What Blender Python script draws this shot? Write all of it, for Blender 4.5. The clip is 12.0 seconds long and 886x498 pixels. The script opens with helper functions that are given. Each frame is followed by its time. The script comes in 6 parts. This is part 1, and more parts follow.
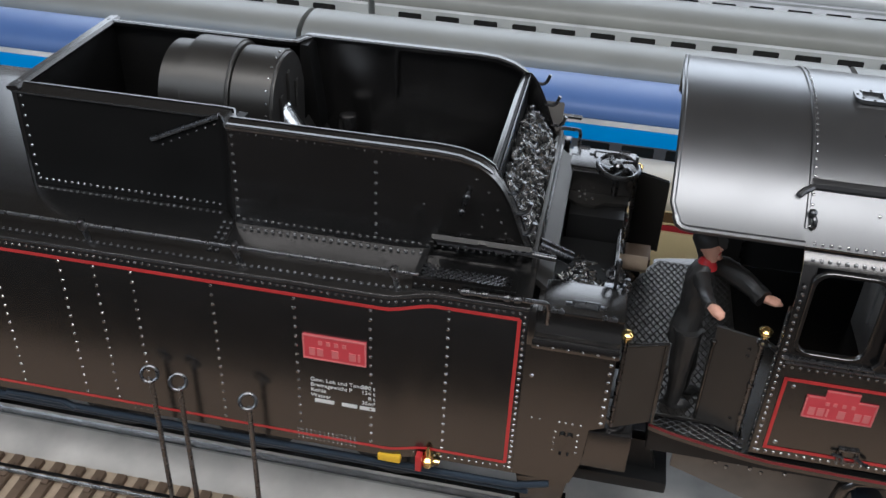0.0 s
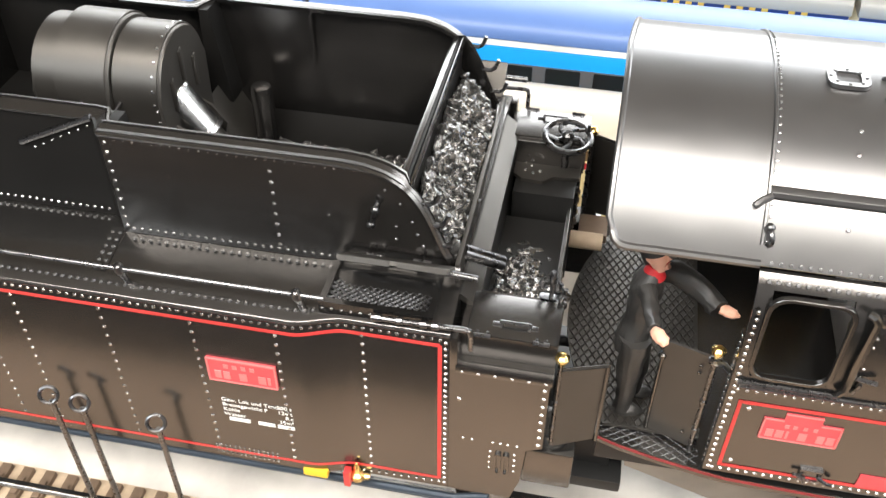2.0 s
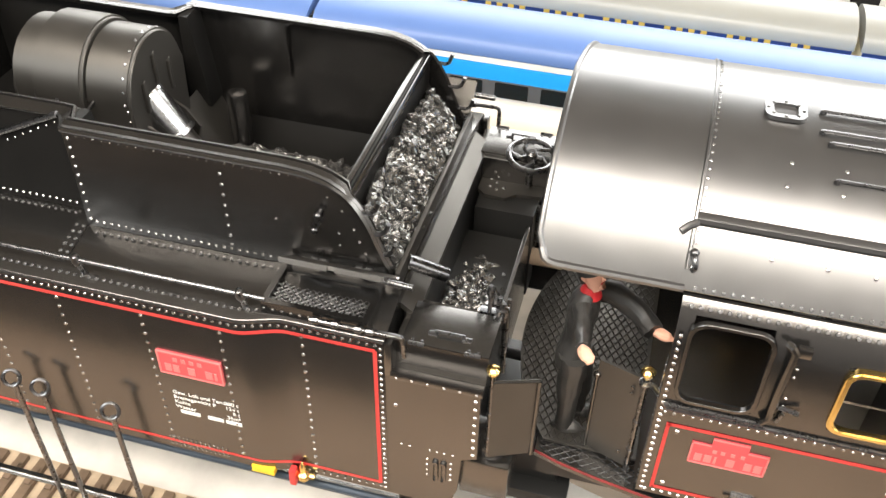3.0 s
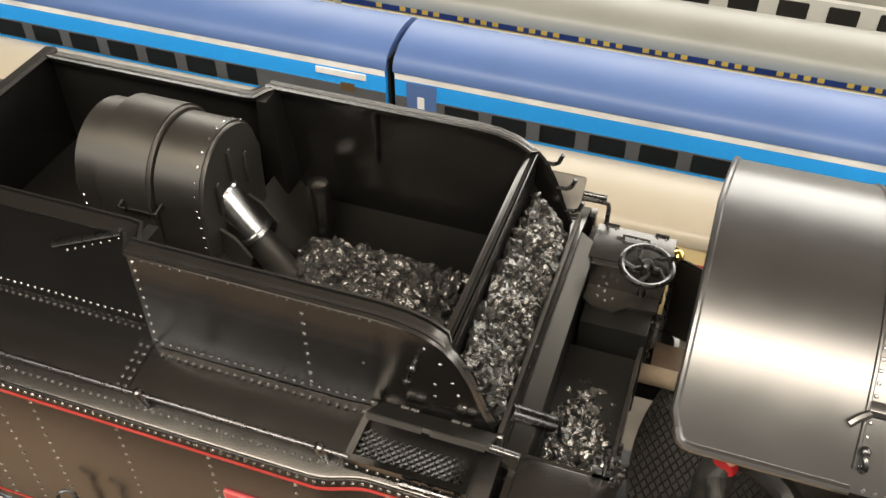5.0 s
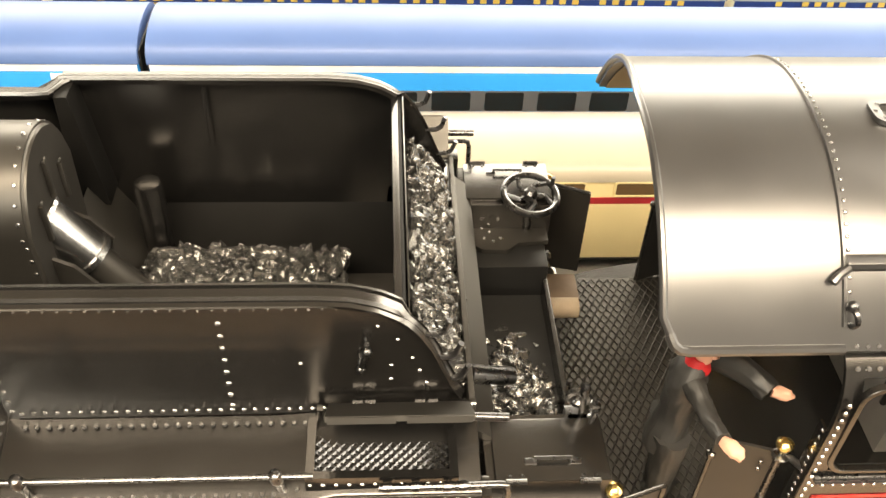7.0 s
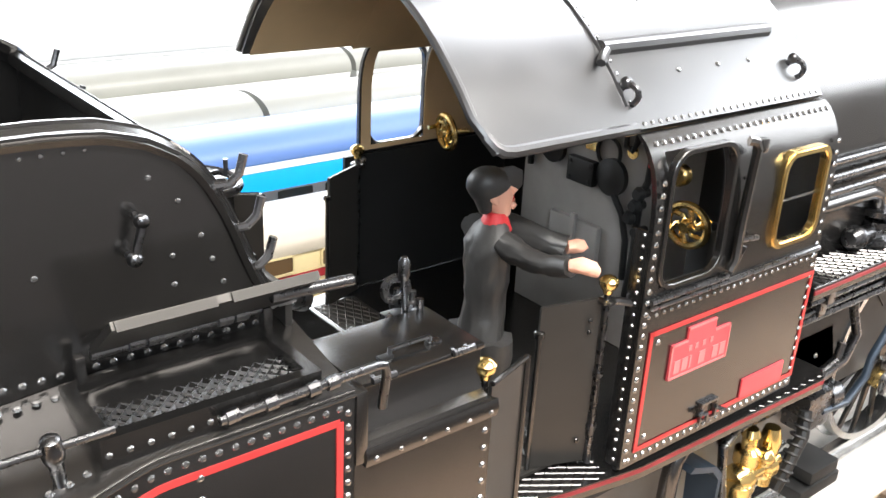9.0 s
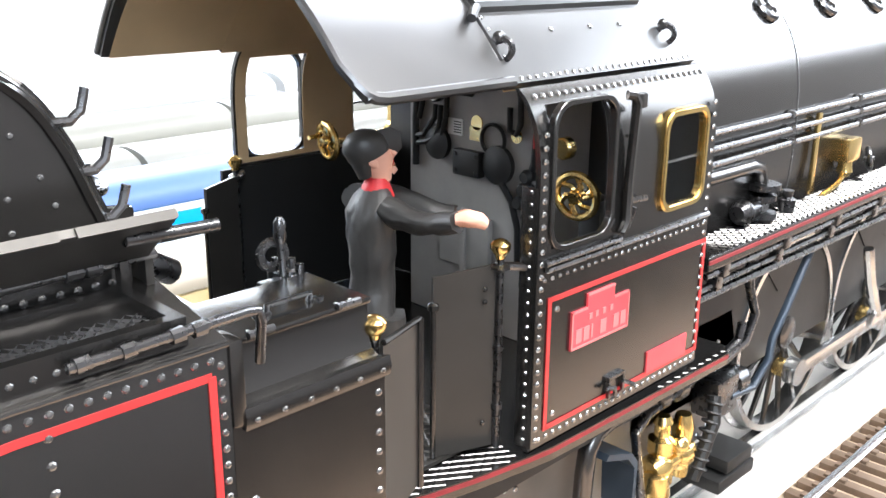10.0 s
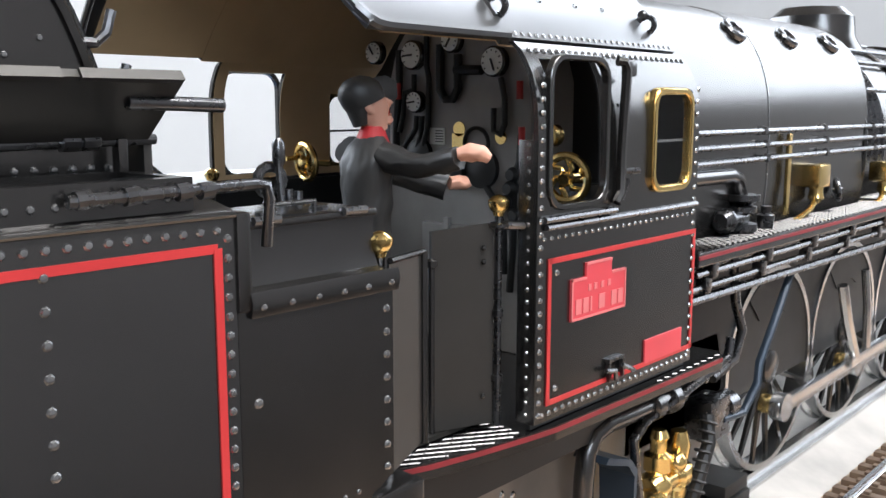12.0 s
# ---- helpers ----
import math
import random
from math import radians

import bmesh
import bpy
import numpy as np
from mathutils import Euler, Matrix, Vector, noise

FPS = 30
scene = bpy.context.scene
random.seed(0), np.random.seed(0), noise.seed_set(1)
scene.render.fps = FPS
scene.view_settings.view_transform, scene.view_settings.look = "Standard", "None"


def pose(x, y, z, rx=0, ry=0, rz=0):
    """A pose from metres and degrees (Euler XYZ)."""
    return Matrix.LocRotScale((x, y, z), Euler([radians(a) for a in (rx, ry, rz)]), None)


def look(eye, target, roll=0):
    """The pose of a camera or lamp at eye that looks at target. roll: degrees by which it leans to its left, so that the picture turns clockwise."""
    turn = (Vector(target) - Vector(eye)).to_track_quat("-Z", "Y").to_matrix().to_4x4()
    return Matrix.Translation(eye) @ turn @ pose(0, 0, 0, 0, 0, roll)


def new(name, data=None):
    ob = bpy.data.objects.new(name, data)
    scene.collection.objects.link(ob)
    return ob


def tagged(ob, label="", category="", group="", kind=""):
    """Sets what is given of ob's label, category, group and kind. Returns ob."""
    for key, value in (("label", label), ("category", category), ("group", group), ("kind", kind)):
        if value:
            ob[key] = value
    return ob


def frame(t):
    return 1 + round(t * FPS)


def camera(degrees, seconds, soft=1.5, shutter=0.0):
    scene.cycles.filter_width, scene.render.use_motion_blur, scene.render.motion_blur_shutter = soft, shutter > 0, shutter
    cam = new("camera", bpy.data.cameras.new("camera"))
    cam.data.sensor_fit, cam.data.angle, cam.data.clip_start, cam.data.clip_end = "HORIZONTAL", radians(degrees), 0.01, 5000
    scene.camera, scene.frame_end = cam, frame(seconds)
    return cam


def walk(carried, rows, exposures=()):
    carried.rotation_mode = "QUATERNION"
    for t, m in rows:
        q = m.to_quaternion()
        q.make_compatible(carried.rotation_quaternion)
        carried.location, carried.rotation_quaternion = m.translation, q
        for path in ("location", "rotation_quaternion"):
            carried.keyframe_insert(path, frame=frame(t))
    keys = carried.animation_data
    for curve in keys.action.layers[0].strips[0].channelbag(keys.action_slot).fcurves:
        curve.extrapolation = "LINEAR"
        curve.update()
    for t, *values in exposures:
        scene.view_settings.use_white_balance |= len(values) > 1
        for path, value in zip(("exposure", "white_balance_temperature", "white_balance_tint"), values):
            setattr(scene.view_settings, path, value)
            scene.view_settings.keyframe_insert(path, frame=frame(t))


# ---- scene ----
cam = camera(50.84, 12.0)
# PATH
PATH = [
    (0.00, look((0.01169, -0.17122, 0.22452), (-0.01746, -0.00745, 0.11347), 2.66)),
    (0.50, look((0.01797, -0.15013, 0.22970), (-0.01089, 0.00601, 0.10809), 1.74)),
    (1.00, look((0.02033, -0.13498, 0.23370), (-0.00619, 0.01581, 0.10501), 1.39)),
    (1.50, look((0.02252, -0.12700, 0.23387), (-0.00443, 0.01999, 0.10096), 0.84)),
    (2.00, look((0.02492, -0.12645, 0.23491), (-0.00329, 0.01937, 0.10098), 0.49)),
    (2.50, look((0.03439, -0.12895, 0.23469), (0.00440, 0.01670, 0.10095), 0.54)),
    (3.00, look((0.04687, -0.12616, 0.23770), (0.00925, 0.01981, 0.10626), 1.26)),
    (3.50, look((0.05219, -0.11365, 0.24180), (-0.00043, 0.02820, 0.11100), -0.61)),
    (3.70, look((0.05148, -0.10797, 0.24458), (-0.00344, 0.03264, 0.11337), -0.87)),
    (5.30, look((0.01191, -0.08082, 0.24553), (-0.02990, 0.05624, 0.10601), 0.91)),
    (5.50, look((0.00214, -0.07467, 0.24374), (-0.03293, 0.06145, 0.10147), 1.03)),
    (6.00, look((-0.01313, -0.06895, 0.24230), (-0.03519, 0.06431, 0.09480), 2.33)),
    (6.50, look((-0.01440, -0.07291, 0.23996), (-0.02237, 0.06098, 0.09160), 3.45)),
    (7.00, look((-0.01293, -0.08188, 0.22460), (-0.00070, 0.06434, 0.08869), 2.85)),
    (7.20, look((-0.01255, -0.08391, 0.21571), (0.01160, 0.06515, 0.08456), 3.20)),
    (8.80, look((-0.04359, -0.07655, 0.15750), (0.06353, 0.06862, 0.07118), 3.00)),
    (9.00, look((-0.04795, -0.07553, 0.15074), (0.06876, 0.06750, 0.07378), 2.95)),
    (9.50, look((-0.04864, -0.07573, 0.13685), (0.08281, 0.06146, 0.07441), 2.18)),
    (10.00, look((-0.04457, -0.07689, 0.13275), (0.09097, 0.05733, 0.07263), 0.45)),
    (10.50, look((-0.05188, -0.07738, 0.12950), (0.08789, 0.05488, 0.07501), -0.17)),
    (11.00, look((-0.05213, -0.07355, 0.12090), (0.09050, 0.05701, 0.06980), -0.08)),
    (11.50, look((-0.04884, -0.07403, 0.11271), (0.09728, 0.05675, 0.07341), -0.05)),
    (12.00, look((-0.05045, -0.07322, 0.10534), (0.09723, 0.05813, 0.07474), 0.06)),
]
# END PATH
EXPOSURES = [(0.0, -0.9, 5800, 10), (0.5, -0.75, 6000, 10), (1.0, -0.15, 6300, 10), (1.5, 0.4, 6500, 10), (2.0, 0.75, 6600, 10), (3.5, 0.7, 7100, 10),
             (5.4, -0.15, 7600, 10), (6.1, -0.1, 7900, 10), (6.5, 0.4, 8300, 10), (7.0, 0.85, 8700, 10), (9.0, 1.05, 6300, 10), (10.0, 1.2, 6000, 10), (11.0, 1.25, 5900, 10),
             (11.5, 0.8, 5900, 10), (12.0, 0.35, 5900, 10)]
walk(cam, PATH, EXPOSURES)

# Lengths below are in tender units; SC turns them into metres, with the table top at zero height.
SC = 0.034
ZF = -1.33
YC = 1.337
YL = 1.48


def P(x, y, z):
    return Vector((x * SC, y * SC, (z - ZF) * SC))


# ---- light ----
world = bpy.data.worlds.new("room_sky")
scene.world = world
world.use_nodes = True
sky = world.node_tree.nodes.new("ShaderNodeTexSky")
sky.sky_type = "NISHITA"
sky.sun_disc = False
sky.sun_elevation = radians(40)
sky.sun_rotation = radians(200)
world.node_tree.links.new(sky.outputs[0], world.node_tree.nodes["Background"].inputs[0])
world.node_tree.nodes["Background"].inputs[1].default_value = 0.15


def area(name, eye, target, w, h, power, color):
    d = bpy.data.lights.new(name, "AREA")
    d.shape, d.size, d.size_y, d.energy, d.color = "RECTANGLE", w, h, power, color
    ob = new(name, d)
    ob.matrix_world = look(eye, target)
    return ob


area("ceiling_panel_lamp", (0.0, -0.88, 1.52), (0.0, -0.88, 0), 2.0, 0.55, 52, (1.0, 0.95, 0.88))
# Added unseen panel that puts a white reflection on roof and boiler.
area("east_ceiling_panel_lamp", (1.75, 0.35, 1.52), (1.75, 0.35, 0), 1.2, 0.6, 20, (0.97, 0.98, 1.0))
# Unseen east light, added for the white shine on the roof; no window built.
area("east_window_daylight", (2.42, -0.3, 0.95), (0.0, 0.1, 0.3), 2.2, 1.1, 35, (0.95, 0.98, 1.0))
# Fill added from the near side for rivet glints; the wall has no window.
area("south_window_daylight", (-0.9, -1.85, 1.05), (0.1, 0.0, 0.05), 1.3, 0.8, 24, (0.88, 0.95, 1.0))
area("window_daylight", (0.2, 1.66, 0.62), (0.2, 0.0, 0.3), 3.0, 1.0, 62, (0.93, 0.97, 1.0))


# ---- materials ----
def material(name, color, rough=0.5, metal=0.0, var=0.15, scale=60.0, bump=0.0, bump_scale=400.0, spec=0.5, fine=0.0):
    m = bpy.data.materials.new(name)
    m.use_nodes = True
    nt = m.node_tree
    b = nt.nodes["Principled BSDF"]
    b.inputs["Roughness"].default_value = rough
    b.inputs["Metallic"].default_value = metal
    b.inputs["Specular IOR Level"].default_value = spec
    co = nt.nodes.new("ShaderNodeTexCoord")
    n1 = nt.nodes.new("ShaderNodeTexNoise")
    n1.inputs["Scale"].default_value = scale
    n1.inputs["Detail"].default_value = 5
    nt.links.new(co.outputs["Object"], n1.inputs["Vector"])
    ramp = nt.nodes.new("ShaderNodeMapRange")
    ramp.inputs["From Min"].default_value, ramp.inputs["From Max"].default_value = 0.3, 0.7
    ramp.inputs["To Min"].default_value, ramp.inputs["To Max"].default_value = 1 - var, 1 + var
    nt.links.new(n1.outputs["Fac"], ramp.inputs["Value"])
    mul = nt.nodes.new("ShaderNodeVectorMath")
    mul.operation = "SCALE"
    mul.inputs[0].default_value = color
    nt.links.new(ramp.outputs[0], mul.inputs["Scale"])
    nt.links.new(mul.outputs[0], b.inputs["Base Color"])
    r2 = nt.nodes.new("ShaderNodeMapRange")
    r2.inputs["From Min"].default_value, r2.inputs["From Max"].default_value = 0.3, 0.7
    r2.inputs["To Min"].default_value, r2.inputs["To Max"].default_value = max(0.02, rough - 0.02), min(1, rough + 0.02)
    n2 = nt.nodes.new("ShaderNodeTexNoise")
    n2.inputs["Scale"].default_value = scale * 4
    n2.inputs["Detail"].default_value = 3
    nt.links.new(co.outputs["Object"], n2.inputs["Vector"])
    nt.links.new(n2.outputs["Fac"], r2.inputs["Value"])
    nt.links.new(r2.outputs[0], b.inputs["Roughness"])
    if bump:
        n3 = nt.nodes.new("ShaderNodeTexNoise")
        n3.inputs["Scale"].default_value = bump_scale
        n3.inputs["Detail"].default_value = 4
        nt.links.new(co.outputs["Object"], n3.inputs["Vector"])
        bp = nt.nodes.new("ShaderNodeBump")
        bp.inputs["Strength"].default_value = bump
        bp.inputs["Distance"].default_value = 0.0002
        nt.links.new(n3.outputs["Fac"], bp.inputs["Height"])
        nt.links.new(bp.outputs[0], b.inputs["Normal"])
    return m


BLACK = material("satin_black_metal_paint", (0.122, 0.118, 0.115), 0.24, 0.95, 0.06, 40)
# Darker, duller copy of the tender black: bunker shade put into the colour.
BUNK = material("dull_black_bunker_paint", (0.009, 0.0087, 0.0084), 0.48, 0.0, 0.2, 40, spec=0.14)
ROOFP = material("satin_dark_roof_paint", (0.175, 0.175, 0.177), 0.30, 0.9, 0.05, 40)
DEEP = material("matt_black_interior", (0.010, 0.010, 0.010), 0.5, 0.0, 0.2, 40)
# Rivets are paler than their black plates: the glints are put into the colour.
RIVET = material("worn_rivet_metal", (0.40, 0.40, 0.40), 0.26, 0.95, 0.2, 200)
DRUM = material("dull_casing_paint", (0.085, 0.08, 0.074), 0.42, 0.8, 0.1, 60)
MAROON = material("dark_red_edge_paint", (0.22, 0.02, 0.025), 0.5, 0.0, 0.2, 150)
RED = material("red_lining_paint", (0.50, 0.035, 0.035), 0.4, 0.0, 0.1, 150)
PLATE = material("red_number_plate", (0.62, 0.06, 0.075), 0.35, 0.0, 0.06, 120)
PALE = material("pale_pink_lettering", (0.70, 0.19, 0.19), 0.45)
WHITE = material("white_lettering", (0.75, 0.75, 0.73), 0.5)
BRASS = material("polished_brass", (0.84, 0.61, 0.24), 0.22, 1.0, 0.08, 200)
STEEL = material("blackened_steel", (0.16, 0.16, 0.165), 0.28, 1.0, 0.15, 200)
BRIGHT = material("bright_steel", (0.55, 0.55, 0.55), 0.25, 1.0, 0.1, 200)
COAL = material("glossy_coal", (0.17, 0.168, 0.165), 0.2, 0.8, 0.5, 300, 1.0, 1500)
TAN = material("tan_cab_lining", (0.58, 0.41, 0.23), 0.55, 0.0, 0.1, 60)
GREY = material("grey_backhead_paint", (0.29, 0.275, 0.26), 0.45, 0.0, 0.15, 100)
DIAL = material("white_gauge_face", (0.8, 0.8, 0.76), 0.4)
TABLE = material("mottled_grey_table", (0.45, 0.425, 0.39), 0.6, 0.0, 0.28, 45, 0.2, 300)
SLEEPER = material("brown_plastic_sleeper", (0.16, 0.11, 0.075), 0.6, 0.0, 0.2, 200, 0.2, 800)
BALLAST = material("pale_ballast_strip", (0.46, 0.36, 0.26), 0.7, 0.0, 0.2, 150)
BOARD = material("pale_brown_wood_board", (0.54, 0.38, 0.26), 0.55, 0.0, 0.12, 12)
# Unseen room floor, darkened so the bunker side reflects black.
WOODF = material("brown_room_floor", (0.04, 0.03, 0.024), 0.7, 0.0, 0.2, 6)
WALLE = material("grey_wall_paint", (0.42, 0.41, 0.40), 0.8, 0.0, 0.06, 3)
CEIL = material("grey_brown_ceiling", (0.20, 0.165, 0.13), 0.8, 0.0, 0.1, 5)
# Unseen walls, darkened so the black sides mirror something dim.
DARKW = material("dark_grey_curtain", (0.19, 0.182, 0.18), 0.9, 0.0, 0.2, 8)
WALLP = material("white_wall_paint", (0.8, 0.79, 0.77), 0.8, 0.0, 0.04, 3)
CREAM = material("cream_coach_paint", (0.80, 0.66, 0.36), 0.4, 0.0, 0.05, 30)
ROOFG = material("beige_grey_coach_roof", (0.42, 0.375, 0.30), 0.35, 0.0, 0.06, 30)
CRED = material("crimson_stripe", (0.42, 0.02, 0.03), 0.4)
CYAN = material("bright_blue_coach_paint", (0.008, 0.33, 0.86), 0.35, 0.0, 0.04, 30)
NAVYR = material("blue_coach_roof", (0.085, 0.16, 0.38), 0.45, 0.0, 0.06, 30)
NAVY = material("navy_letterboard", (0.015, 0.03, 0.12), 0.35)
GOLD = material("gold_lettering", (0.75, 0.45, 0.08), 0.35, 0.3)
CWHITE = material("white_coach_stripe", (0.8, 0.8, 0.82), 0.4)
SILVER = material("silver_grey_coach", (0.50, 0.51, 0.51), 0.4, 0.3, 0.06, 30)
SILROOF = material("grey_coach_roof", (0.24, 0.24, 0.22), 0.4, 0.0, 0.08, 30)
GLASSD = material("dark_coach_window", (0.012, 0.012, 0.014), 0.12, 0.0, 0.1, 60)
BROWNW = material("brown_window_blind", (0.12, 0.07, 0.03), 0.4)
BANDG = material("grey_window_pillar", (0.10, 0.10, 0.11), 0.4)
CREAMP = material("pale_cream_coach", (0.82, 0.76, 0.58), 0.4, 0.0, 0.05, 30)
SKIN = material("painted_skin", (0.72, 0.38, 0.27), 0.5, 0.0, 0.06, 200)
COAT = material("charcoal_coat", (0.030, 0.029, 0.028), 0.45, 0.0, 0.35, 150, 0.5, 500)
SCARF = material("red_neckerchief", (0.5, 0.02, 0.025), 0.5)
YELLOW = material("yellow_axlebox_paint", (0.78, 0.48, 0.03), 0.4)
BLUEP = material("blue_grey_pipe", (0.035, 0.05, 0.07), 0.35, 0.3)


# ---- building tools ----
def thing(name, base, label, category, group="", kind=""):
    ob = new(name)
    ob.location = P(*base)
    ob.empty_display_size = 0.005
    return tagged(ob, label, category, group, kind)


def finish(name, bm, mat, smooth=True, angle=35, mirror=False):
    for v in bm.verts:
        v.co = P(*v.co)
    bmesh.ops.recalc_face_normals(bm, faces=bm.faces)
    me = bpy.data.meshes.new(name)
    bm.to_mesh(me)
    bm.free()
    for m in mat if isinstance(mat, (list, tuple)) else (mat,):
        me.materials.append(m)
    if smooth:
        me.shade_smooth()
        me.set_sharp_from_angle(angle=radians(angle))
    return me


def part(name, bm, mat, parent, label="", smooth=True, kind=""):
    ob = new(name, finish(name, bm, mat, smooth))
    ob.parent = parent
    if parent.data is None:
        ob.matrix_parent_inverse = Matrix.Translation(-parent.location)
    return tagged(ob, label, "", "", kind)


def alone(name, bm, mat, label, category, kind="", group="", smooth=True):
    ob = new(name, finish(name, bm, mat, smooth))
    return tagged(ob, label, category, group, kind)


def B():
    return bmesh.new()


def box(bm, x0, x1, y0, y1, z0, z1, bev=0.0, mi=0):
    vs = [bm.verts.new((x, y, z)) for x in (x0, x1) for y in (y0, y1) for z in (z0, z1)]
    fs = [bm.faces.new([vs[i] for i in q]) for q in ((0, 1, 3, 2), (4, 6, 7, 5), (0, 4, 5, 1), (2, 3, 7, 6), (0, 2, 6, 4), (1, 5, 7, 3))]
    for f in fs:
        f.material_index = mi
    if bev:
        bmesh.ops.bevel(bm, geom=list({e for f in fs for e in f.edges}), offset=bev, segments=2, affect="EDGES", profile=0.6)
    return bm


def basis(axis):
    a = Vector(axis).normalized()
    s = a.cross(Vector((0, 0, 1)))
    if s.length < 1e-3:
        s = Vector((1, 0, 0))
    s.normalize()
    return a, s, s.cross(a)


def lathe(bm, p0, p1, prof, seg=20, mi=0):
    """Rings of (way along 0..1, radius) from p0 to p1, closed at both ends."""
    p0, p1 = Vector(p0), Vector(p1)
    a, s, u = basis(p1 - p0)
    rings = []
    for f, r in prof:
        c = p0.lerp(p1, f)
        rings.append([bm.verts.new(c + r * (math.cos(k * math.tau / seg) * s + math.sin(k * math.tau / seg) * u)) for k in range(seg)])
    for q, w in zip(rings, rings[1:]):
        for k in range(seg):
            bm.faces.new((q[k], q[(k + 1) % seg], w[(k + 1) % seg], w[k])).material_index = mi
    bm.faces.new(rings[0][::-1]).material_index = mi
    bm.faces.new(rings[-1]).material_index = mi
    return bm


def rod(bm, p0, p1, r, seg=12, mi=0):
    return lathe(bm, p0, p1, [(0, r), (1, r)], seg, mi)


def pipe(bm, pts, r, seg=10, closed=False, mi=0):
    """A round pipe along the points, mitred at the bends."""
    pts = [Vector(p) for p in pts]
    n = len(pts)
    rings = []
    up = None
    for i, p in enumerate(pts):
        a = (pts[(i + 1) % n] - p) if (closed or i < n - 1) else (p - pts[i - 1])
        b = (p - pts[i - 1]) if (closed or i > 0) else a
        t = (a.normalized() + b.normalized()).normalized()
        if up is None:
            _, s, up = basis(t)
        s = t.cross(up).normalized()
        up = s.cross(t).normalized()
        rings.append([bm.verts.new(p + r * (math.cos(k * math.tau / seg) * s + math.sin(k * math.tau / seg) * up)) for k in range(seg)])
    for i in range(n if closed else n - 1):
        q, w = rings[i], rings[(i + 1) % n]
        for k in range(seg):
            bm.faces.new((q[k], q[(k + 1) % seg], w[(k + 1) % seg], w[k])).material_index = mi
    if not closed:
        bm.faces.new(rings[0][::-1]).material_index = mi
        bm.faces.new(rings[-1]).material_index = mi
    return bm


def ring_pts(c, axis, r, n=24, a0=0.0, a1=math.tau):
    a, s, u = basis(axis)
    full = abs(a1 - a0 - math.tau) < 1e-6
    return [Vector(c) + r * (math.cos(a0 + (a1 - a0) * k / (n if full else n - 1)) * s + math.sin(a0 + (a1 - a0) * k / (n if full else n - 1)) * u) for k in range(n)]


def torus(bm, c, axis, r, tube, n=28, seg=8):
    return pipe(bm, ring_pts(c, axis, r, n), tube, seg, True)


def ball(bm, c, r, seg=12, squash=(1, 1, 1)):
    m = Matrix.Translation(c) @ Matrix.Diagonal((r * squash[0], r * squash[1], r * squash[2], 1))
    bmesh.ops.create_uvsphere(bm, u_segments=seg, v_segments=max(6, seg // 2 + 1), radius=1, matrix=m)
    return bm


def loft(bm, rows, closed=False, mi=0):
    """A skin over rows of points."""
    vs = [[bm.verts.new(p) for p in row] for row in rows]
    n = len(rows[0])
    for a, b in zip(vs, vs[1:]):
        for k in range(n if closed else n - 1):
            bm.faces.new((a[k], a[(k + 1) % n], b[(k + 1) % n], b[k])).material_index = mi
    return vs


def slab(bm, rows, off, mi=0):
    """A skin over rows of points with thickness: off(point) gives the matching inner point."""
    n, m = len(rows), len(rows[0])
    o = [[bm.verts.new(p) for p in row] for row in rows]
    i = [[bm.verts.new(off(Vector(p))) for p in row] for row in rows]
    for a in range(n - 1):
        for k in range(m - 1):
            bm.faces.new((o[a][k], o[a][k + 1], o[a + 1][k + 1], o[a + 1][k])).material_index = mi
            bm.faces.new((i[a][k], i[a + 1][k], i[a + 1][k + 1], i[a][k + 1])).material_index = mi
    for a in range(n - 1):
        for k in (0, m - 1):
            bm.faces.new((o[a][k], o[a + 1][k], i[a + 1][k], i[a][k])).material_index = mi
    for k in range(m - 1):
        for a in (0, n - 1):
            bm.faces.new((o[a][k], o[a][k + 1], i[a][k + 1], i[a][k])).material_index = mi
    return bm


def prism(bm, outline, axis, a, b, mi=0):
    """An outline of (u, v) pushed along an axis from a to b."""
    def at(u, v, w):
        return {"x": (w, u, v), "y": (u, w, v), "z": (u, v, w)}[axis]
    q = [bm.verts.new(at(u, v, a)) for u, v in outline]
    w = [bm.verts.new(at(u, v, b)) for u, v in outline]
    n = len(outline)
    bm.faces.new(q[::-1]).material_index = mi
    bm.faces.new(w).material_index = mi
    for k in range(n):
        bm.faces.new((q[k], q[(k + 1) % n], w[(k + 1) % n], w[k])).material_index = mi
    return bm


def rrect(u0, u1, v0, v1, r, n=5):
    out = []
    for cu, cv, a0 in ((u1 - r, v1 - r, 0), (u0 + r, v1 - r, 90), (u0 + r, v0 + r, 180), (u1 - r, v0 + r, 270)):
        for k in range(n):
            a = radians(a0 + 90 * k / (n - 1))
            out.append((cu + r * math.cos(a), cv + r * math.sin(a)))
    return out


def frame_ring(bm, outer, inner, axis, a, b):
    """A flat frame between two outlines of the same count, pushed along an axis."""
    def at(u, v, w):
        return {"x": (w, u, v), "y": (u, w, v), "z": (u, v, w)}[axis]
    loops = [[bm.verts.new(at(u, v, w)) for u, v in line] for line, w in ((outer, a), (inner, a), (inner, b), (outer, b))]
    n = len(outer)
    for q, w in zip(loops, loops[1:] + loops[:1]):
        for k in range(n):
            bm.faces.new((q[k], q[(k + 1) % n], w[(k + 1) % n], w[k]))
    return bm


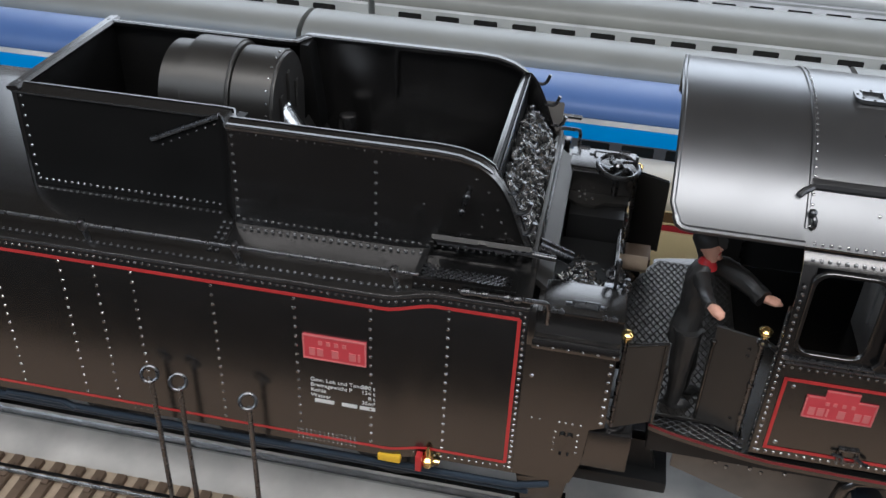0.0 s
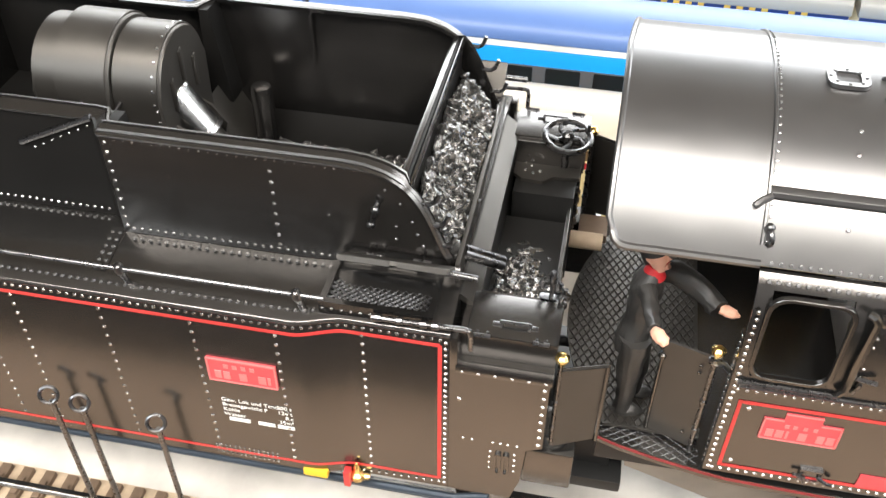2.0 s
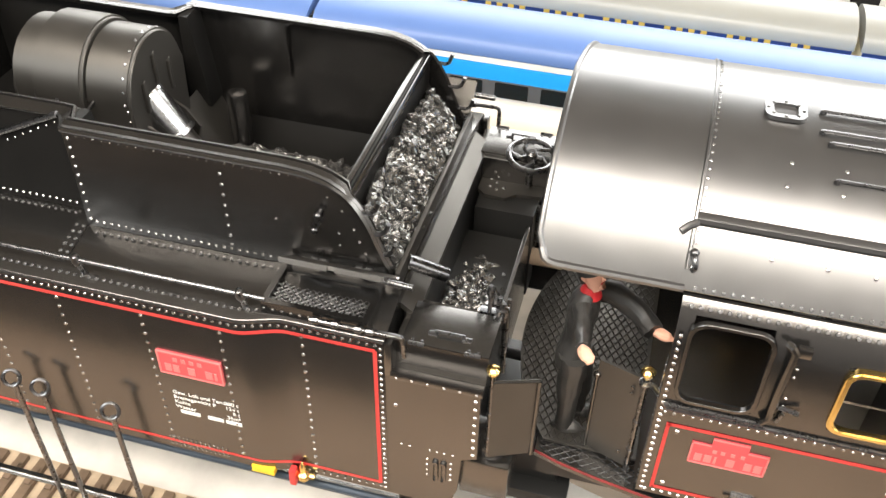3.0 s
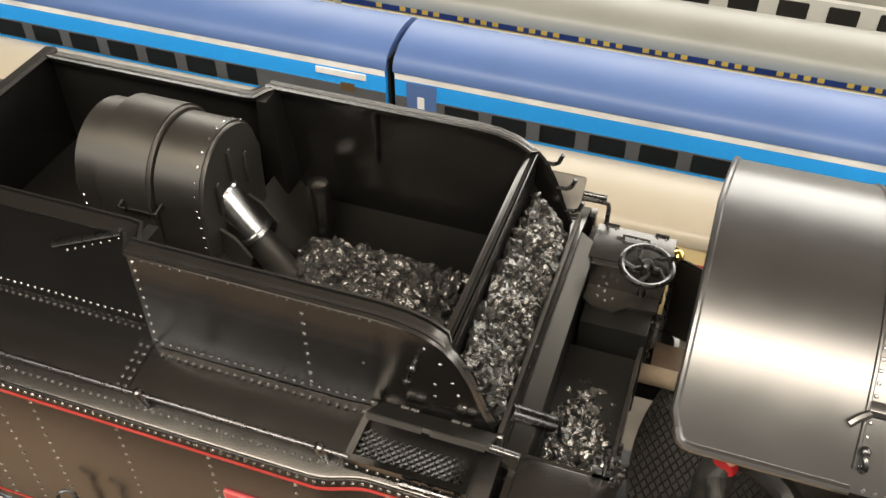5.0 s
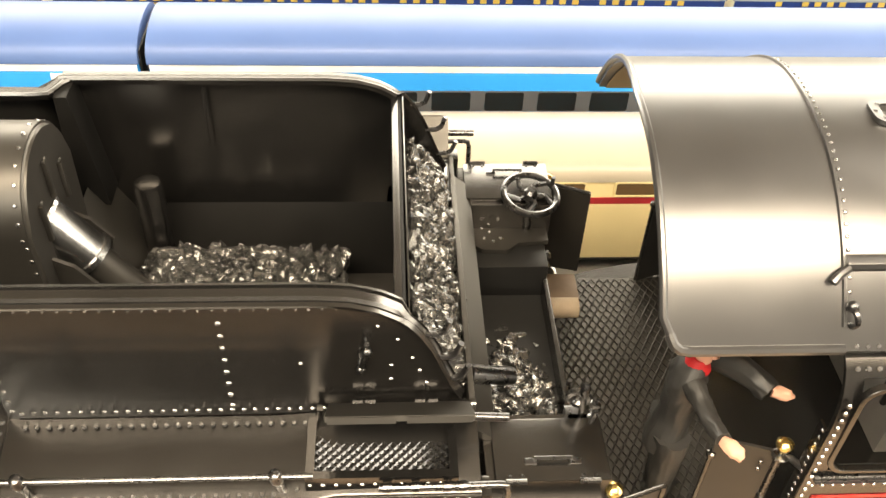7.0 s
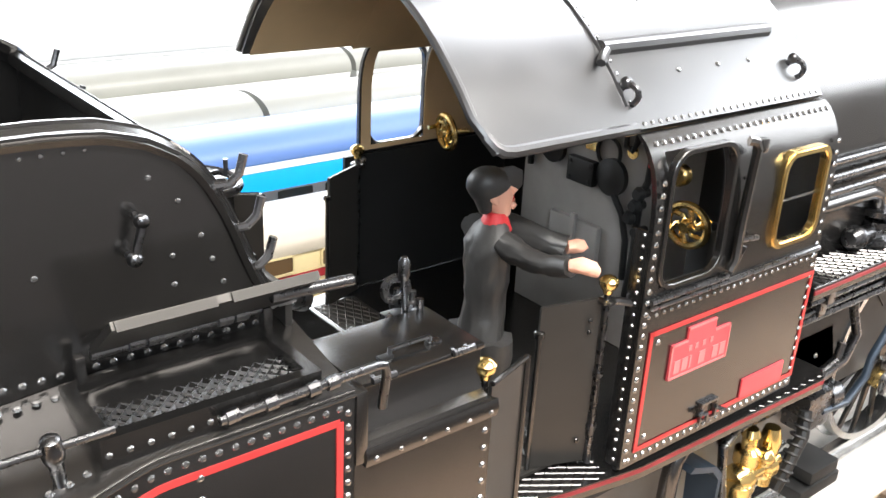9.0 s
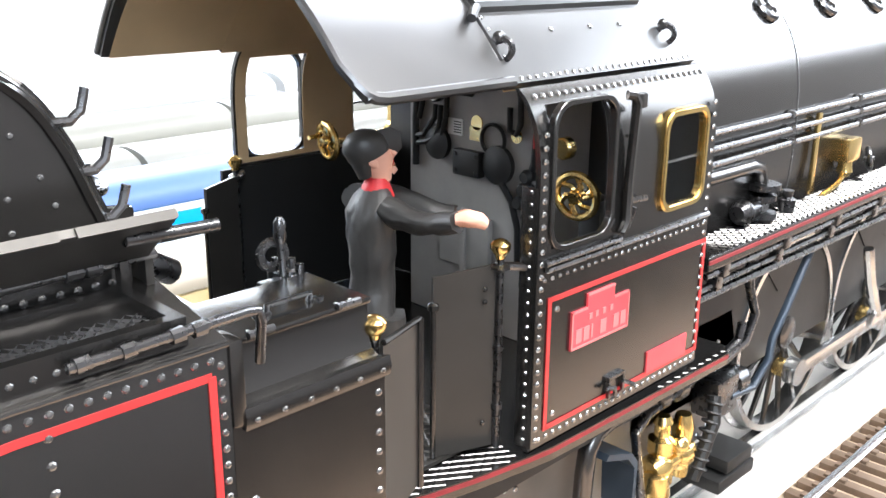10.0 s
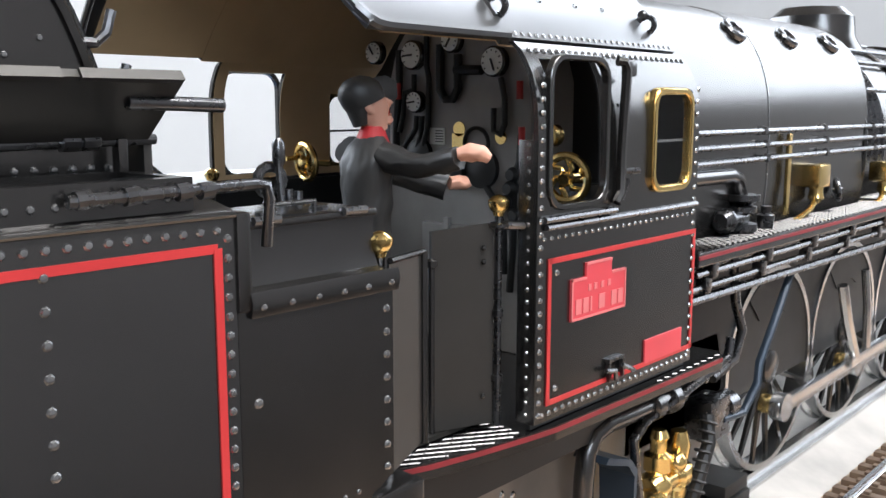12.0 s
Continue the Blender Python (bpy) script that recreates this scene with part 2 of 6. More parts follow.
def dome(bm, c, n, r, h=0.6, seg=7):
    """A round rivet head at c, facing n."""
    a, s, u = basis(n)
    c = Vector(c)
    lo = [bm.verts.new(c + r * (math.cos(k * math.tau / seg) * s + math.sin(k * math.tau / seg) * u)) for k in range(seg)]
    hi = [bm.verts.new(c + a * r * h * 0.75 + 0.68 * r * (math.cos(k * math.tau / seg) * s + math.sin(k * math.tau / seg) * u)) for k in range(seg)]
    top = bm.verts.new(c + a * r * h)
    for k in range(seg):
        bm.faces.new((lo[k], lo[(k + 1) % seg], hi[(k + 1) % seg], hi[k]))
        bm.faces.new((hi[k], hi[(k + 1) % seg], top))


def rivet_row(bm, p0, p1, step, n, r):
    p0, p1 = Vector(p0), Vector(p1)
    count = max(1, round((p1 - p0).length / step))
    for k in range(count + 1):
        dome(bm, p0.lerp(p1, k / count), n, r)


def lettering(name, text, at, size, mat, parent, rot=(90, 0, 0), align="LEFT"):
    cu = bpy.data.curves.new(name, "FONT")
    cu.body, cu.size, cu.extrude, cu.align_x = text, size * SC, 0.00004, align
    tmp = bpy.data.objects.new(name, cu)
    scene.collection.objects.link(tmp)
    me = bpy.data.meshes.new_from_object(tmp.evaluated_get(bpy.context.evaluated_depsgraph_get()))
    bpy.data.objects.remove(tmp)
    bpy.data.curves.remove(cu)
    me.transform(pose(*P(*at), *rot))
    me.materials.clear()
    me.materials.append(mat)
    ob = new(name, me)
    ob.parent = parent
    if parent.data is None:
        ob.matrix_parent_inverse = Matrix.Translation(-parent.location)
    return ob


def ball_template():
    bm = B()
    bmesh.ops.create_icosphere(bm, subdivisions=2, radius=1)
    bm.verts.index_update()
    out = [v.co.copy() for v in bm.verts], [[v.index for v in f.verts] for f in bm.faces]
    bm.free()
    return out


LUMP_V, LUMP_F = ball_template()


def lump(vs, fs, c, r, rng):
    """One jagged lump of coal: a ball cut by a few random planes, then roughened."""
    m = Euler([rng.uniform(0, 6.3) for _ in range(3)]).to_matrix() @ Matrix.Diagonal((r * rng.uniform(0.9, 1.45), r * rng.uniform(0.7, 1.05), r * rng.uniform(0.55, 0.9)))
    cuts = [(Vector((rng.gauss(0, 1), rng.gauss(0, 1), rng.gauss(0, 1))).normalized(), rng.uniform(0.3, 0.7)) for _ in range(8)]
    n = len(vs)
    for p in LUMP_V:
        q = p.copy()
        for a, d in cuts:
            over = q.dot(a) - d
            if over > 0:
                q -= a * over
        vs.append(Vector(c) + m @ (q * rng.uniform(0.93, 1.12)) * 1.3)
    fs.extend([i + n for i in f] for f in LUMP_F)


# ---- room and table ----
def room():
    def slabm(name, x0, x1, y0, y1, z0, z1, mat, label, cat):
        bm = B()
        for vs in [[(x, y, z) for x in (x0, x1) for y in (y0, y1) for z in (z0, z1)]]:
            v = [bm.verts.new((p[0] / SC, p[1] / SC, p[2] / SC + ZF)) for p in vs]
            for q in ((0, 1, 3, 2), (4, 6, 7, 5), (0, 4, 5, 1), (2, 3, 7, 6), (0, 2, 6, 4), (1, 5, 7, 3)):
                bm.faces.new([v[i] for i in q])
        return alone(name, bm, mat, label, cat, "structure", smooth=False)
    # Floor, ceiling and side walls are unseen, toned to shape the paint's reflections.
    slabm("floor", -2.6, 2.6, -2.0, 1.8, -0.85, -0.75, WOODF, "brown wooden floor of the exhibition room", "floor")
    slabm("ceiling", -2.6, 2.6, -2.0, 1.8, 1.55, 1.65, CEIL, "grey brown painted ceiling of the exhibition room", "ceiling")
    slabm("wall_west", -2.6, -2.5, -2.0, 1.8, -0.75, 1.55, DARKW, "dark grey curtained side wall of the room", "wall")
    slabm("wall_east", 2.5, 2.6, -2.0, 1.8, -0.75, 1.55, WALLE, "grey painted side wall of the room", "wall")
    slabm("wall_south", -2.5, 2.5, -2.0, -1.9, -0.75, 1.55, DARKW, "dark grey curtained wall of the room", "wall")
    slabm("wall_north", -2.5, 2.5, 1.7, 1.8, -0.75, 1.55, WALLP, "bright white wall behind the display table", "wall")
    # Unseen board, sized and brightened for the brown reflection on the tank side.
    slabm("table_edge_board", -1.3, 1.6, -0.084, -0.026, -0.03, 0.0, BOARD, "brown wooden front board of the display table", "table")
    slabm("table_top", -1.3, 1.6, -0.025, 0.62, -0.03, 0.0, TABLE, "mottled pale grey display table top", "table")
    # The legs carry the table above the room's floor.
    for x in (-1.2, 1.5):
        for y in (0.02, 0.56):
            slabm("table_leg", x - 0.03, x + 0.03, y - 0.03, y + 0.03, -0.75, -0.03, STEEL, "dark steel leg of the display table", "table leg")


room()


# ---- tender ----
def side_y(x):
    """The tank side in plan: wider at the back, drawn in by an S bend towards the front."""
    f = min(1, max(0, (x + 0.92) / 0.32))
    return -0.06 + 0.06 * (3 * f * f - 2 * f ** 3)


TX0, TX1 = -7.2, 0.06
XS = [TX0, -5.0, -3.0, -2.15, -1.2] + [-0.94 + 0.04 * k for k in range(10)] + [-0.34, TX1]


def tank_top(x):
    f = min(1, max(0, (x + 0.92) / 0.32))
    return 1.44 + 0.03 * f


def build_tender():
    root = thing("tender", (-3.5, YC, -1.05), "black riveted steam tender model with red lining, coal in its bunker", "tender")
    bm = B()
    rows = []
    for x in XS:
        y0, zt = side_y(x), tank_top(x)
        near = [(x, y0, -0.1), (x, y0, zt - 0.01), (x, y0 + 0.004, zt + 0.004), (x, y0 + 0.012, zt + 0.01), (x, 0.42, zt + 0.1)]
        far = [(x, 2 * YC - p[1], p[2]) for p in near[::-1]]
        rows.append(near + far)
    vs = loft(bm, rows, closed=True)
    bm.faces.new(vs[0])
    bm.faces.new(vs[-1][::-1])
    # The deck is open over the coal hopper.
    well = [f for f in bm.faces if abs(f.calc_center_median().y - YC) < 0.02 and f.calc_center_median().z > 1.3 and -2.15 < f.calc_center_median().x < -0.34]
    bmesh.ops.delete(bm, geom=well, context="FACES_ONLY")
    body = part("tank", bm, BLACK, root, "black tank with red lining")
    # Rolled bead along the top edge.
    bm = B()
    pipe(bm, [(x, side_y(x) - 0.004, tank_top(x) - 0.005) for x in XS], 0.009, 8)
    part("top_bead", bm, BLACK, body)
    # Red lining: top, bottom and front upright, thin strips proud of the plate.
    def strip(pts, w, name="lining"):
        b2 = B()
        rows2 = []
        for x, z in pts:
            y = side_y(x) - 0.004
            rows2.append([(x, y, z - w), (x, y, z + w)])
        slab(b2, rows2, lambda p: p + Vector((0, 0.006, 0)))
        part(name, b2, RED, body, "thin red lining")
    lx = [x for x in XS if -7.0 < x < 0.0]
    strip([(-7.0, 1.335)] + [(x, 1.335 + 0.04 * min(1, max(0, (x + 0.92) / 0.32))) for x in lx] + [(0.0, 1.375)], 0.013)
    strip([(-7.0, -0.012)] + [(x, -0.012 + 0.012 * min(1, max(0, (x + 0.92) / 0.32))) for x in lx] + [(0.0, 0.0)], 0.011)
    b2 = B()
    box(b2, -0.013, 0.013, -0.006, 0.004, 0.0, 1.375)
    part("lining", b2, RED, body, "thin red lining")
    # Rivets of the side.
    bm = B()
    for x in (-5.3, -4.65, -3.95, -3.40, -3.125, -2.83, -2.215, -1.595, -1.035, -0.49):
        y = side_y(x)
        rivet_row(bm, (x, y, 0.03), (x, y, 1.30 if x < -0.8 else 1.36), 0.085, (0, -1, 0), 0.015)
    for z in (1.405,):
        for k in range(130):
            x = -6.9 + k * 0.0535
            if x < 0.04:
                dome(bm, (x, side_y(x), tank_top(x) - 0.045), (0, -1, 0.1), 0.014)
                if x < -0.78:
                    dome(bm, (x, side_y(x) + 0.085, tank_top(x) + 0.024), (0, -0.2, 1), 0.014)
    rivet_row(bm, (0.035, 0, -0.05), (0.035, 0, 1.40), 0.055, (0, -1, 0), 0.014)
    rivet_row(bm, (-3.0, side_y(-3), -0.06), (0.0, 0, -0.05), 0.055, (0, -1, 0), 0.0095)
    part("rivets", bm, RIVET, body, kind="stuff")
    # Riveted cover strip across the deck beside the bunker.
    bm = B()
    prism(bm, [(0.10, 1.475), (0.44, 1.545), (0.44, 1.556), (0.10, 1.486)], "x", -2.30, -2.20)
    part("deck_strip", bm, BLACK, root)
    bm = B()
    for x in (-2.275, -2.225):
        rivet_row(bm, (x, 0.12, 1.491), (x, 0.40, 1.549), 0.06, (0, -0.2, 1), 0.015)
    part("rivets", bm, RIVET, root, kind="stuff")
    # Red number plate with pale characters, as plain bars.
    bm = B()
    box(bm, -1.537, -1.063, -0.078, -0.055, 0.79, 1.008, 0.006)
    pl = part("number_plate", bm, PLATE, body, "red number plate with pale raised edge", smooth=False)
    bm = B()
    frame_ring(bm, [(-1.537, 0.79), (-1.063, 0.79), (-1.063, 1.008), (-1.537, 1.008)], [(-1.527, 0.80), (-1.073, 0.80), (-1.073, 0.998), (-1.527, 0.998)], "y", -0.084, -0.07)
    part("plate_edge", bm, PALE, pl, smooth=False)
    bm = B()
    for x, w in ((-1.42, 0.03), (-1.36, 0.03), (-1.30, 0.03), (-1.24, 0.03)):
        box(bm, x, x + w, -0.083, -0.076, 0.93, 0.965)
    for x, w in ((-1.49, 0.045), (-1.43, 0.045), (-1.32, 0.05), (-1.19, 0.05), (-1.125, 0.018)):
        box(bm, x, x + w, -0.083, -0.076, 0.825, 0.895)
    part("plate_bar", bm, PALE, pl, smooth=False, kind="stuff")
    # White weight table.
    lines = [("Gew. Lok und Tender", "200 t"), ("Bremsgewicht P", "124 t"), ("Kohle", "8 t"), ("Wasser", "35m\u00b3")]
    for k, (a, b) in enumerate(lines):
        lettering("weight_lettering", a, (-1.50, -0.064, 0.56 - 0.052 * k), 0.05, WHITE, body)
        lettering("weight_lettering", b, (-1.00, -0.064, 0.56 - 0.052 * k), 0.05, WHITE, body, align="RIGHT")
    bm = B()
    for x0, x1 in ((-1.47, -1.32), (-1.26, -1.14), (-1.12, -1.0)):
        box(bm, x0, x1, -0.066, -0.058, 0.352, 0.384)
    part("number_bar", bm, WHITE, body, smooth=False, kind="stuff")
    # Perforated step strip low on the side.
    bm = B()
    for i in range(14):
        for j in range(4):
            dome(bm, (-1.62 + 0.035 * i, -0.062, -0.055 + 0.03 * j), (0, -1, 0), 0.009)
    part("tread_studs", bm, RIVET, body, kind="stuff")
    # Handrail on three posts.
    bm = B()
    rod(bm, (-5.6, 0.025, 1.605), (-0.72, 0.025, 1.605), 0.013, 10)
    hr = part("handrail", bm, STEEL, root, "slim handrail above the tank edge")
    for x in (-4.35, -3.2, -2.036, -0.888):
        bm = B()
        lathe(bm, (x + 0.02, 0.05, 1.44), (x, 0.025, 1.605), [(0, 0.032), (0.08, 0.032), (0.12, 0.018), (0.7, 0.021), (0.78, 0.03), (0.95, 0.034), (1.0, 0.03), (1.2, 0.027), (1.26, 0.012)], 12)
        part("post", bm, STEEL, hr)
    return root


TENDER = build_tender()


# ---- coal bunker on the tender ----
def rim(x):
    """Height of the bunker rim along its length, rolled down at the front."""
    if x < -0.70:
        return 2.345
    pts = [(-0.70, 2.345), (-0.55, 2.335), (-0.42, 2.30), (-0.33, 2.25), (-0.26, 2.19), (-0.19, 2.09), (-0.14, 1.98), (-0.10, 1.87), (-0.06, 1.77), (-0.01, 1.67)]
    for (a, za), (b, zb) in zip(pts, pts[1:]):
        if x <= b:
            return za + (zb - za) * (x - a) / (b - a)
    return pts[-1][1]


def build_bunker():
    root = TENDER
    YN = 0.425
    fx = [-2.2, -1.7, -1.2, -0.80, -0.71, -0.62, -0.54, -0.46, -0.41, -0.36, -0.32, -0.28, -0.245, -0.21, -0.16, -0.13, -0.10, -0.06, -0.01]
    for far in (False, True):
        def my(y):
            return 2 * YC - y if far else y
        bm = B()
        rows = [[(x, my(YN), 1.0 if far and x < -0.4 else 1.54), (x, my(YN), rim(x))] for x in fx]
        slab(bm, rows, lambda p: p + Vector((0, -0.035 if far else 0.035, 0)))
        wall = part("bunker_side", bm, BLACK, root, "tall black bunker side plate")
        # Rounded flange along the rim.
        bm = B()
        rows = []
        for i, x in enumerate(fx):
            if x > -0.30:
                w = 0.03
            else:
                w = 0.10
            z = rim(x)
            dz = rim(min(-0.01, x + 0.02)) - rim(x - 0.02)
            tx = Vector((0.04, 0, dz)).normalized()
            nz = Vector((-tx.z, 0, tx.x))
            c = Vector((x, 0, z))
            prof = [(-0.014, -0.036), (-0.02, -0.016), (w * 0.62, 0.012), (w * 0.66, 0.002), (w * 0.74, 0.002), (w * 0.78, 0.02), (w - 0.008, 0.02), (w, 0.006), (w - 0.01, -0.03)]
            rows.append([(c.x + nz.x * h, my(YN + d), c.z + nz.z * h) for d, h in prof])
        vs = loft(bm, rows, closed=True)
        bm.faces.new(vs[0]), bm.faces.new(vs[-1][::-1])
        part("bunker_rim", bm, BLACK, wall)
        bm = B()
        n = (0, 1 if far else -1, 0)
        if not far:
            rivet_row(bm, (-1.125, YN, 1.62), (-1.125, YN, 2.2), 0.083, n, 0.015)
            rivet_row(bm, (-2.17, YN, 1.60), (-2.17, YN, 2.26), 0.075, n, 0.015)
            for k in range(38):
                x = -2.13 + 0.0555 * k
                dome(bm, (x, YN, 1.583), n, 0.014)
                dome(bm, (x + 0.02, YN - 0.055, 1.545), (0, -0.2, 1), 0.015)
            for x, z in ((-0.26, 1.95), (-0.225, 1.86), (-0.19, 1.77), (-0.33, 2.08), (-0.42, 2.17), (-0.36, 1.9), (-0.36, 1.80), (-0.78, 1.92)):
                dome(bm, (x, YN, z), n, 0.011)
            for k in range(26):
                dome(bm, (-2.1 + 0.06 * k, YN, 2.285), n, 0.008)
            part("rivets", bm, RIVET, wall, kind="stuff")
            # Small grab handle near the front.
            bm = B()
            pipe(bm, [(-0.47, YN, 2.06), (-0.47, YN - 0.06, 2.055), (-0.50, YN - 0.06, 1.94), (-0.50, YN, 1.935)], 0.014, 8)
            ball(bm, (-0.47, YN - 0.055, 2.06), 0.026, 8)
            ball(bm, (-0.50, YN - 0.055, 1.94), 0.026, 8)
            part("grab_handle", bm, STEEL, wall)
        else:
            bm.free()
            # Fire-iron hooks along the far front edge.
            for x, z in ((-0.20, 2.14), (-0.10, 1.96), (-0.03, 1.78)):
                bm = B()
                pipe(bm, [(x - 0.04, my(YN) - 0.02, z), (x + 0.03, my(YN), z - 0.015), (x + 0.06, my(YN), z + 0.005), (x + 0.085, my(YN), z + 0.075)], 0.015, 8)
                part("hook", bm, STEEL, wall)
        if not far:
            for x, z in ((-0.17, 2.10), (-0.11, 1.945), (-0.07, 1.79)):
                bm = B()
                pipe(bm, [(x - 0.05, YN + 0.018, z), (x + 0.02, YN + 0.012, z), (x + 0.055, YN + 0.01, z + 0.03), (x + 0.075, YN + 0.01, z + 0.095)], 0.016, 8)
                part("hook", bm, STEEL, wall)
        # Set-in rear stretch behind the step, in the shaded bunker black.
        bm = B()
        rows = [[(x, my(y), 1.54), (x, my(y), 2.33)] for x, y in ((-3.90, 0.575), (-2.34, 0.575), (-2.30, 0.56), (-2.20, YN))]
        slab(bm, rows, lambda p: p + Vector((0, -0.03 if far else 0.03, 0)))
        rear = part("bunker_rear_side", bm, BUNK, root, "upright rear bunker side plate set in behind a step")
        bm = B()
        rows = []
        for x, y in ((-3.93, 0.575), (-2.40, 0.575), (-2.30, 0.575), (-2.27, 0.565), (-2.25, 0.53), (-2.22, 0.46), (-2.19, 0.425)):
            prof = [(-0.014, -0.034), (-0.02, -0.014), (0.062, 0.012), (0.066, 0.002), (0.074, 0.002), (0.078, 0.02), (0.092, 0.02), (0.1, 0.006), (0.09, -0.03)]
            rows.append([(x + (d * 0.5 if x > -2.3 else 0), my(y + d), 2.338 + h) for d, h in prof])
        vs = loft(bm, rows, closed=True)
        bm.faces.new(vs[0]), bm.faces.new(vs[-1][::-1])
        part("bunker_rim", bm, BLACK, rear)
        if not far:
            bm = B()
            pipe(bm, [(-2.86, 0.565, 2.07), (-2.31, 0.565, 2.33)], 0.022, 8)
            part("gusset_edge", bm, STEEL, rear)
            bm = B()
            for k in range(32):
                x = -3.86 + 0.053 * k
                if x < -2.33:
                    dome(bm, (x, 0.575, 1.583), n, 0.014)
                    dome(bm, (x + 0.02, 0.52, 1.545), (0, -0.2, 1), 0.0145)
            for k in range(7):
                f = k / 6
                dome(bm, (-2.78 + 0.42 * f, 0.575, 2.03 + 0.22 * f), n, 0.010)
            rivet_row(bm, (-3.87, 0.575, 1.62), (-3.87, 0.575, 2.28), 0.08, n, 0.015)
            part("rivets", bm, RIVET, rear, kind="stuff")
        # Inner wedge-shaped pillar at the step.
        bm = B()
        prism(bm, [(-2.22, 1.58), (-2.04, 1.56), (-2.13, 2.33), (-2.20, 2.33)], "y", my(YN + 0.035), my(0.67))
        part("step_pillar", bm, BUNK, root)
        # Short upright stiffener inside.
        bm = B()
        box(bm, -1.43, -1.40, my(YN + 0.04), my(YN + 0.075), 1.85, 2.27, 0.006)
        part("stiffener", bm, BLACK, root)
    # Rear plate.
    bm = B()
    box(bm, -3.94, -3.90, 0.575, 2 * YC - 0.575, 1.54, 2.345, 0.01)
    part("bunker_back", bm, BLACK, root, "black rear plate of the bunker")
    bm = B()
    prism(bm, [(-3.955, 2.32), (-3.96, 2.35), (-3.88, 2.36), (-3.86, 2.34), (-3.87, 2.32)], "y", 0.56, 2 * YC - 0.56)
    part("bunker_rim", bm, BLACK, root)
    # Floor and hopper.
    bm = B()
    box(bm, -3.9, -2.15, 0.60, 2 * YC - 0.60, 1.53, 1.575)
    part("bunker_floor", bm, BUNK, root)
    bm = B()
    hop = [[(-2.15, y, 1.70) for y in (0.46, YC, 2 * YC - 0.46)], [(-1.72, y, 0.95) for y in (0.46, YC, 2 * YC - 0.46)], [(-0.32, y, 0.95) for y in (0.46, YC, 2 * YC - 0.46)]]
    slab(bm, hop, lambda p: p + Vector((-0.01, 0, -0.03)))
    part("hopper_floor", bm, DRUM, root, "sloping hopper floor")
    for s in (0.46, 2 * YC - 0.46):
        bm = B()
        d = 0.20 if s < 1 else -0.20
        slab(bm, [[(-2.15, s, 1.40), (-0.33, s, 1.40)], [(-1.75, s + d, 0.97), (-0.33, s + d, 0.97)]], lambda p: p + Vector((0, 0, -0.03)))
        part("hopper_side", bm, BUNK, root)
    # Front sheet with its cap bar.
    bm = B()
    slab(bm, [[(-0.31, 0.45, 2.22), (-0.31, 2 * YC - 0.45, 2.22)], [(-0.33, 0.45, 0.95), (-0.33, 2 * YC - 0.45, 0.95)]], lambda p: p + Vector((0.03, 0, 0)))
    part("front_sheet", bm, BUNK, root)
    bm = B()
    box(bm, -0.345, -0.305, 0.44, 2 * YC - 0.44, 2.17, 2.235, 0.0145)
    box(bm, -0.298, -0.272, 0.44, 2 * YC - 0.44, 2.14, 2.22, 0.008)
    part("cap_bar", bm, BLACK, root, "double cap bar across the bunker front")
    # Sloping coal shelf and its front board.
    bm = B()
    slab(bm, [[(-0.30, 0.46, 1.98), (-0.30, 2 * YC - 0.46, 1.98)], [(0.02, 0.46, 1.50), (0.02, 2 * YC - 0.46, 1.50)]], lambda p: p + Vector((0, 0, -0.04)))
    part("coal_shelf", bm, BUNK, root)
    bm = B()
    box(bm, 0.015, 0.045, 0.38, 2 * YC - 0.36, 1.40, 1.70, 0.006)
    part("front_board", bm, DRUM, root, "upright board in front of the coal shelf")
    bm = B()
    slab(bm, [[(0.045, 0.35, 1.50), (0.045, 2 * YC - 0.3, 1.50)], [(0.17, 0.35, 1.40), (0.17, 2 * YC - 0.3, 1.40)]], lambda p: p + Vector((0, 0, -0.05)))
    part("front_ledge", bm, DRUM, root)
    bm = B()
    box(bm, 0.06, 0.16, 0.42, 2.2, 0.32, 1.38)
    part("tender_front", bm, DEEP, root)
    bm = B()
    rod(bm, (0.03, 0.60, 1.62), (0.27, 0.70, 1.47), 0.05, 16)
    part("feed_tube", bm, STEEL, root, "stubby steel tube below the coal shelf")
    # Water stand pipe.
    bm = B()
    lathe(bm, (-1.79, 1.98, 1.0), (-1.79, 1.98, 1.76), [(0, 0.085), (0.95, 0.085), (0.99, 0.075), (1.0, 0.05)], 20)
    part("stand_pipe", bm, BLACK, root)


build_bunker()


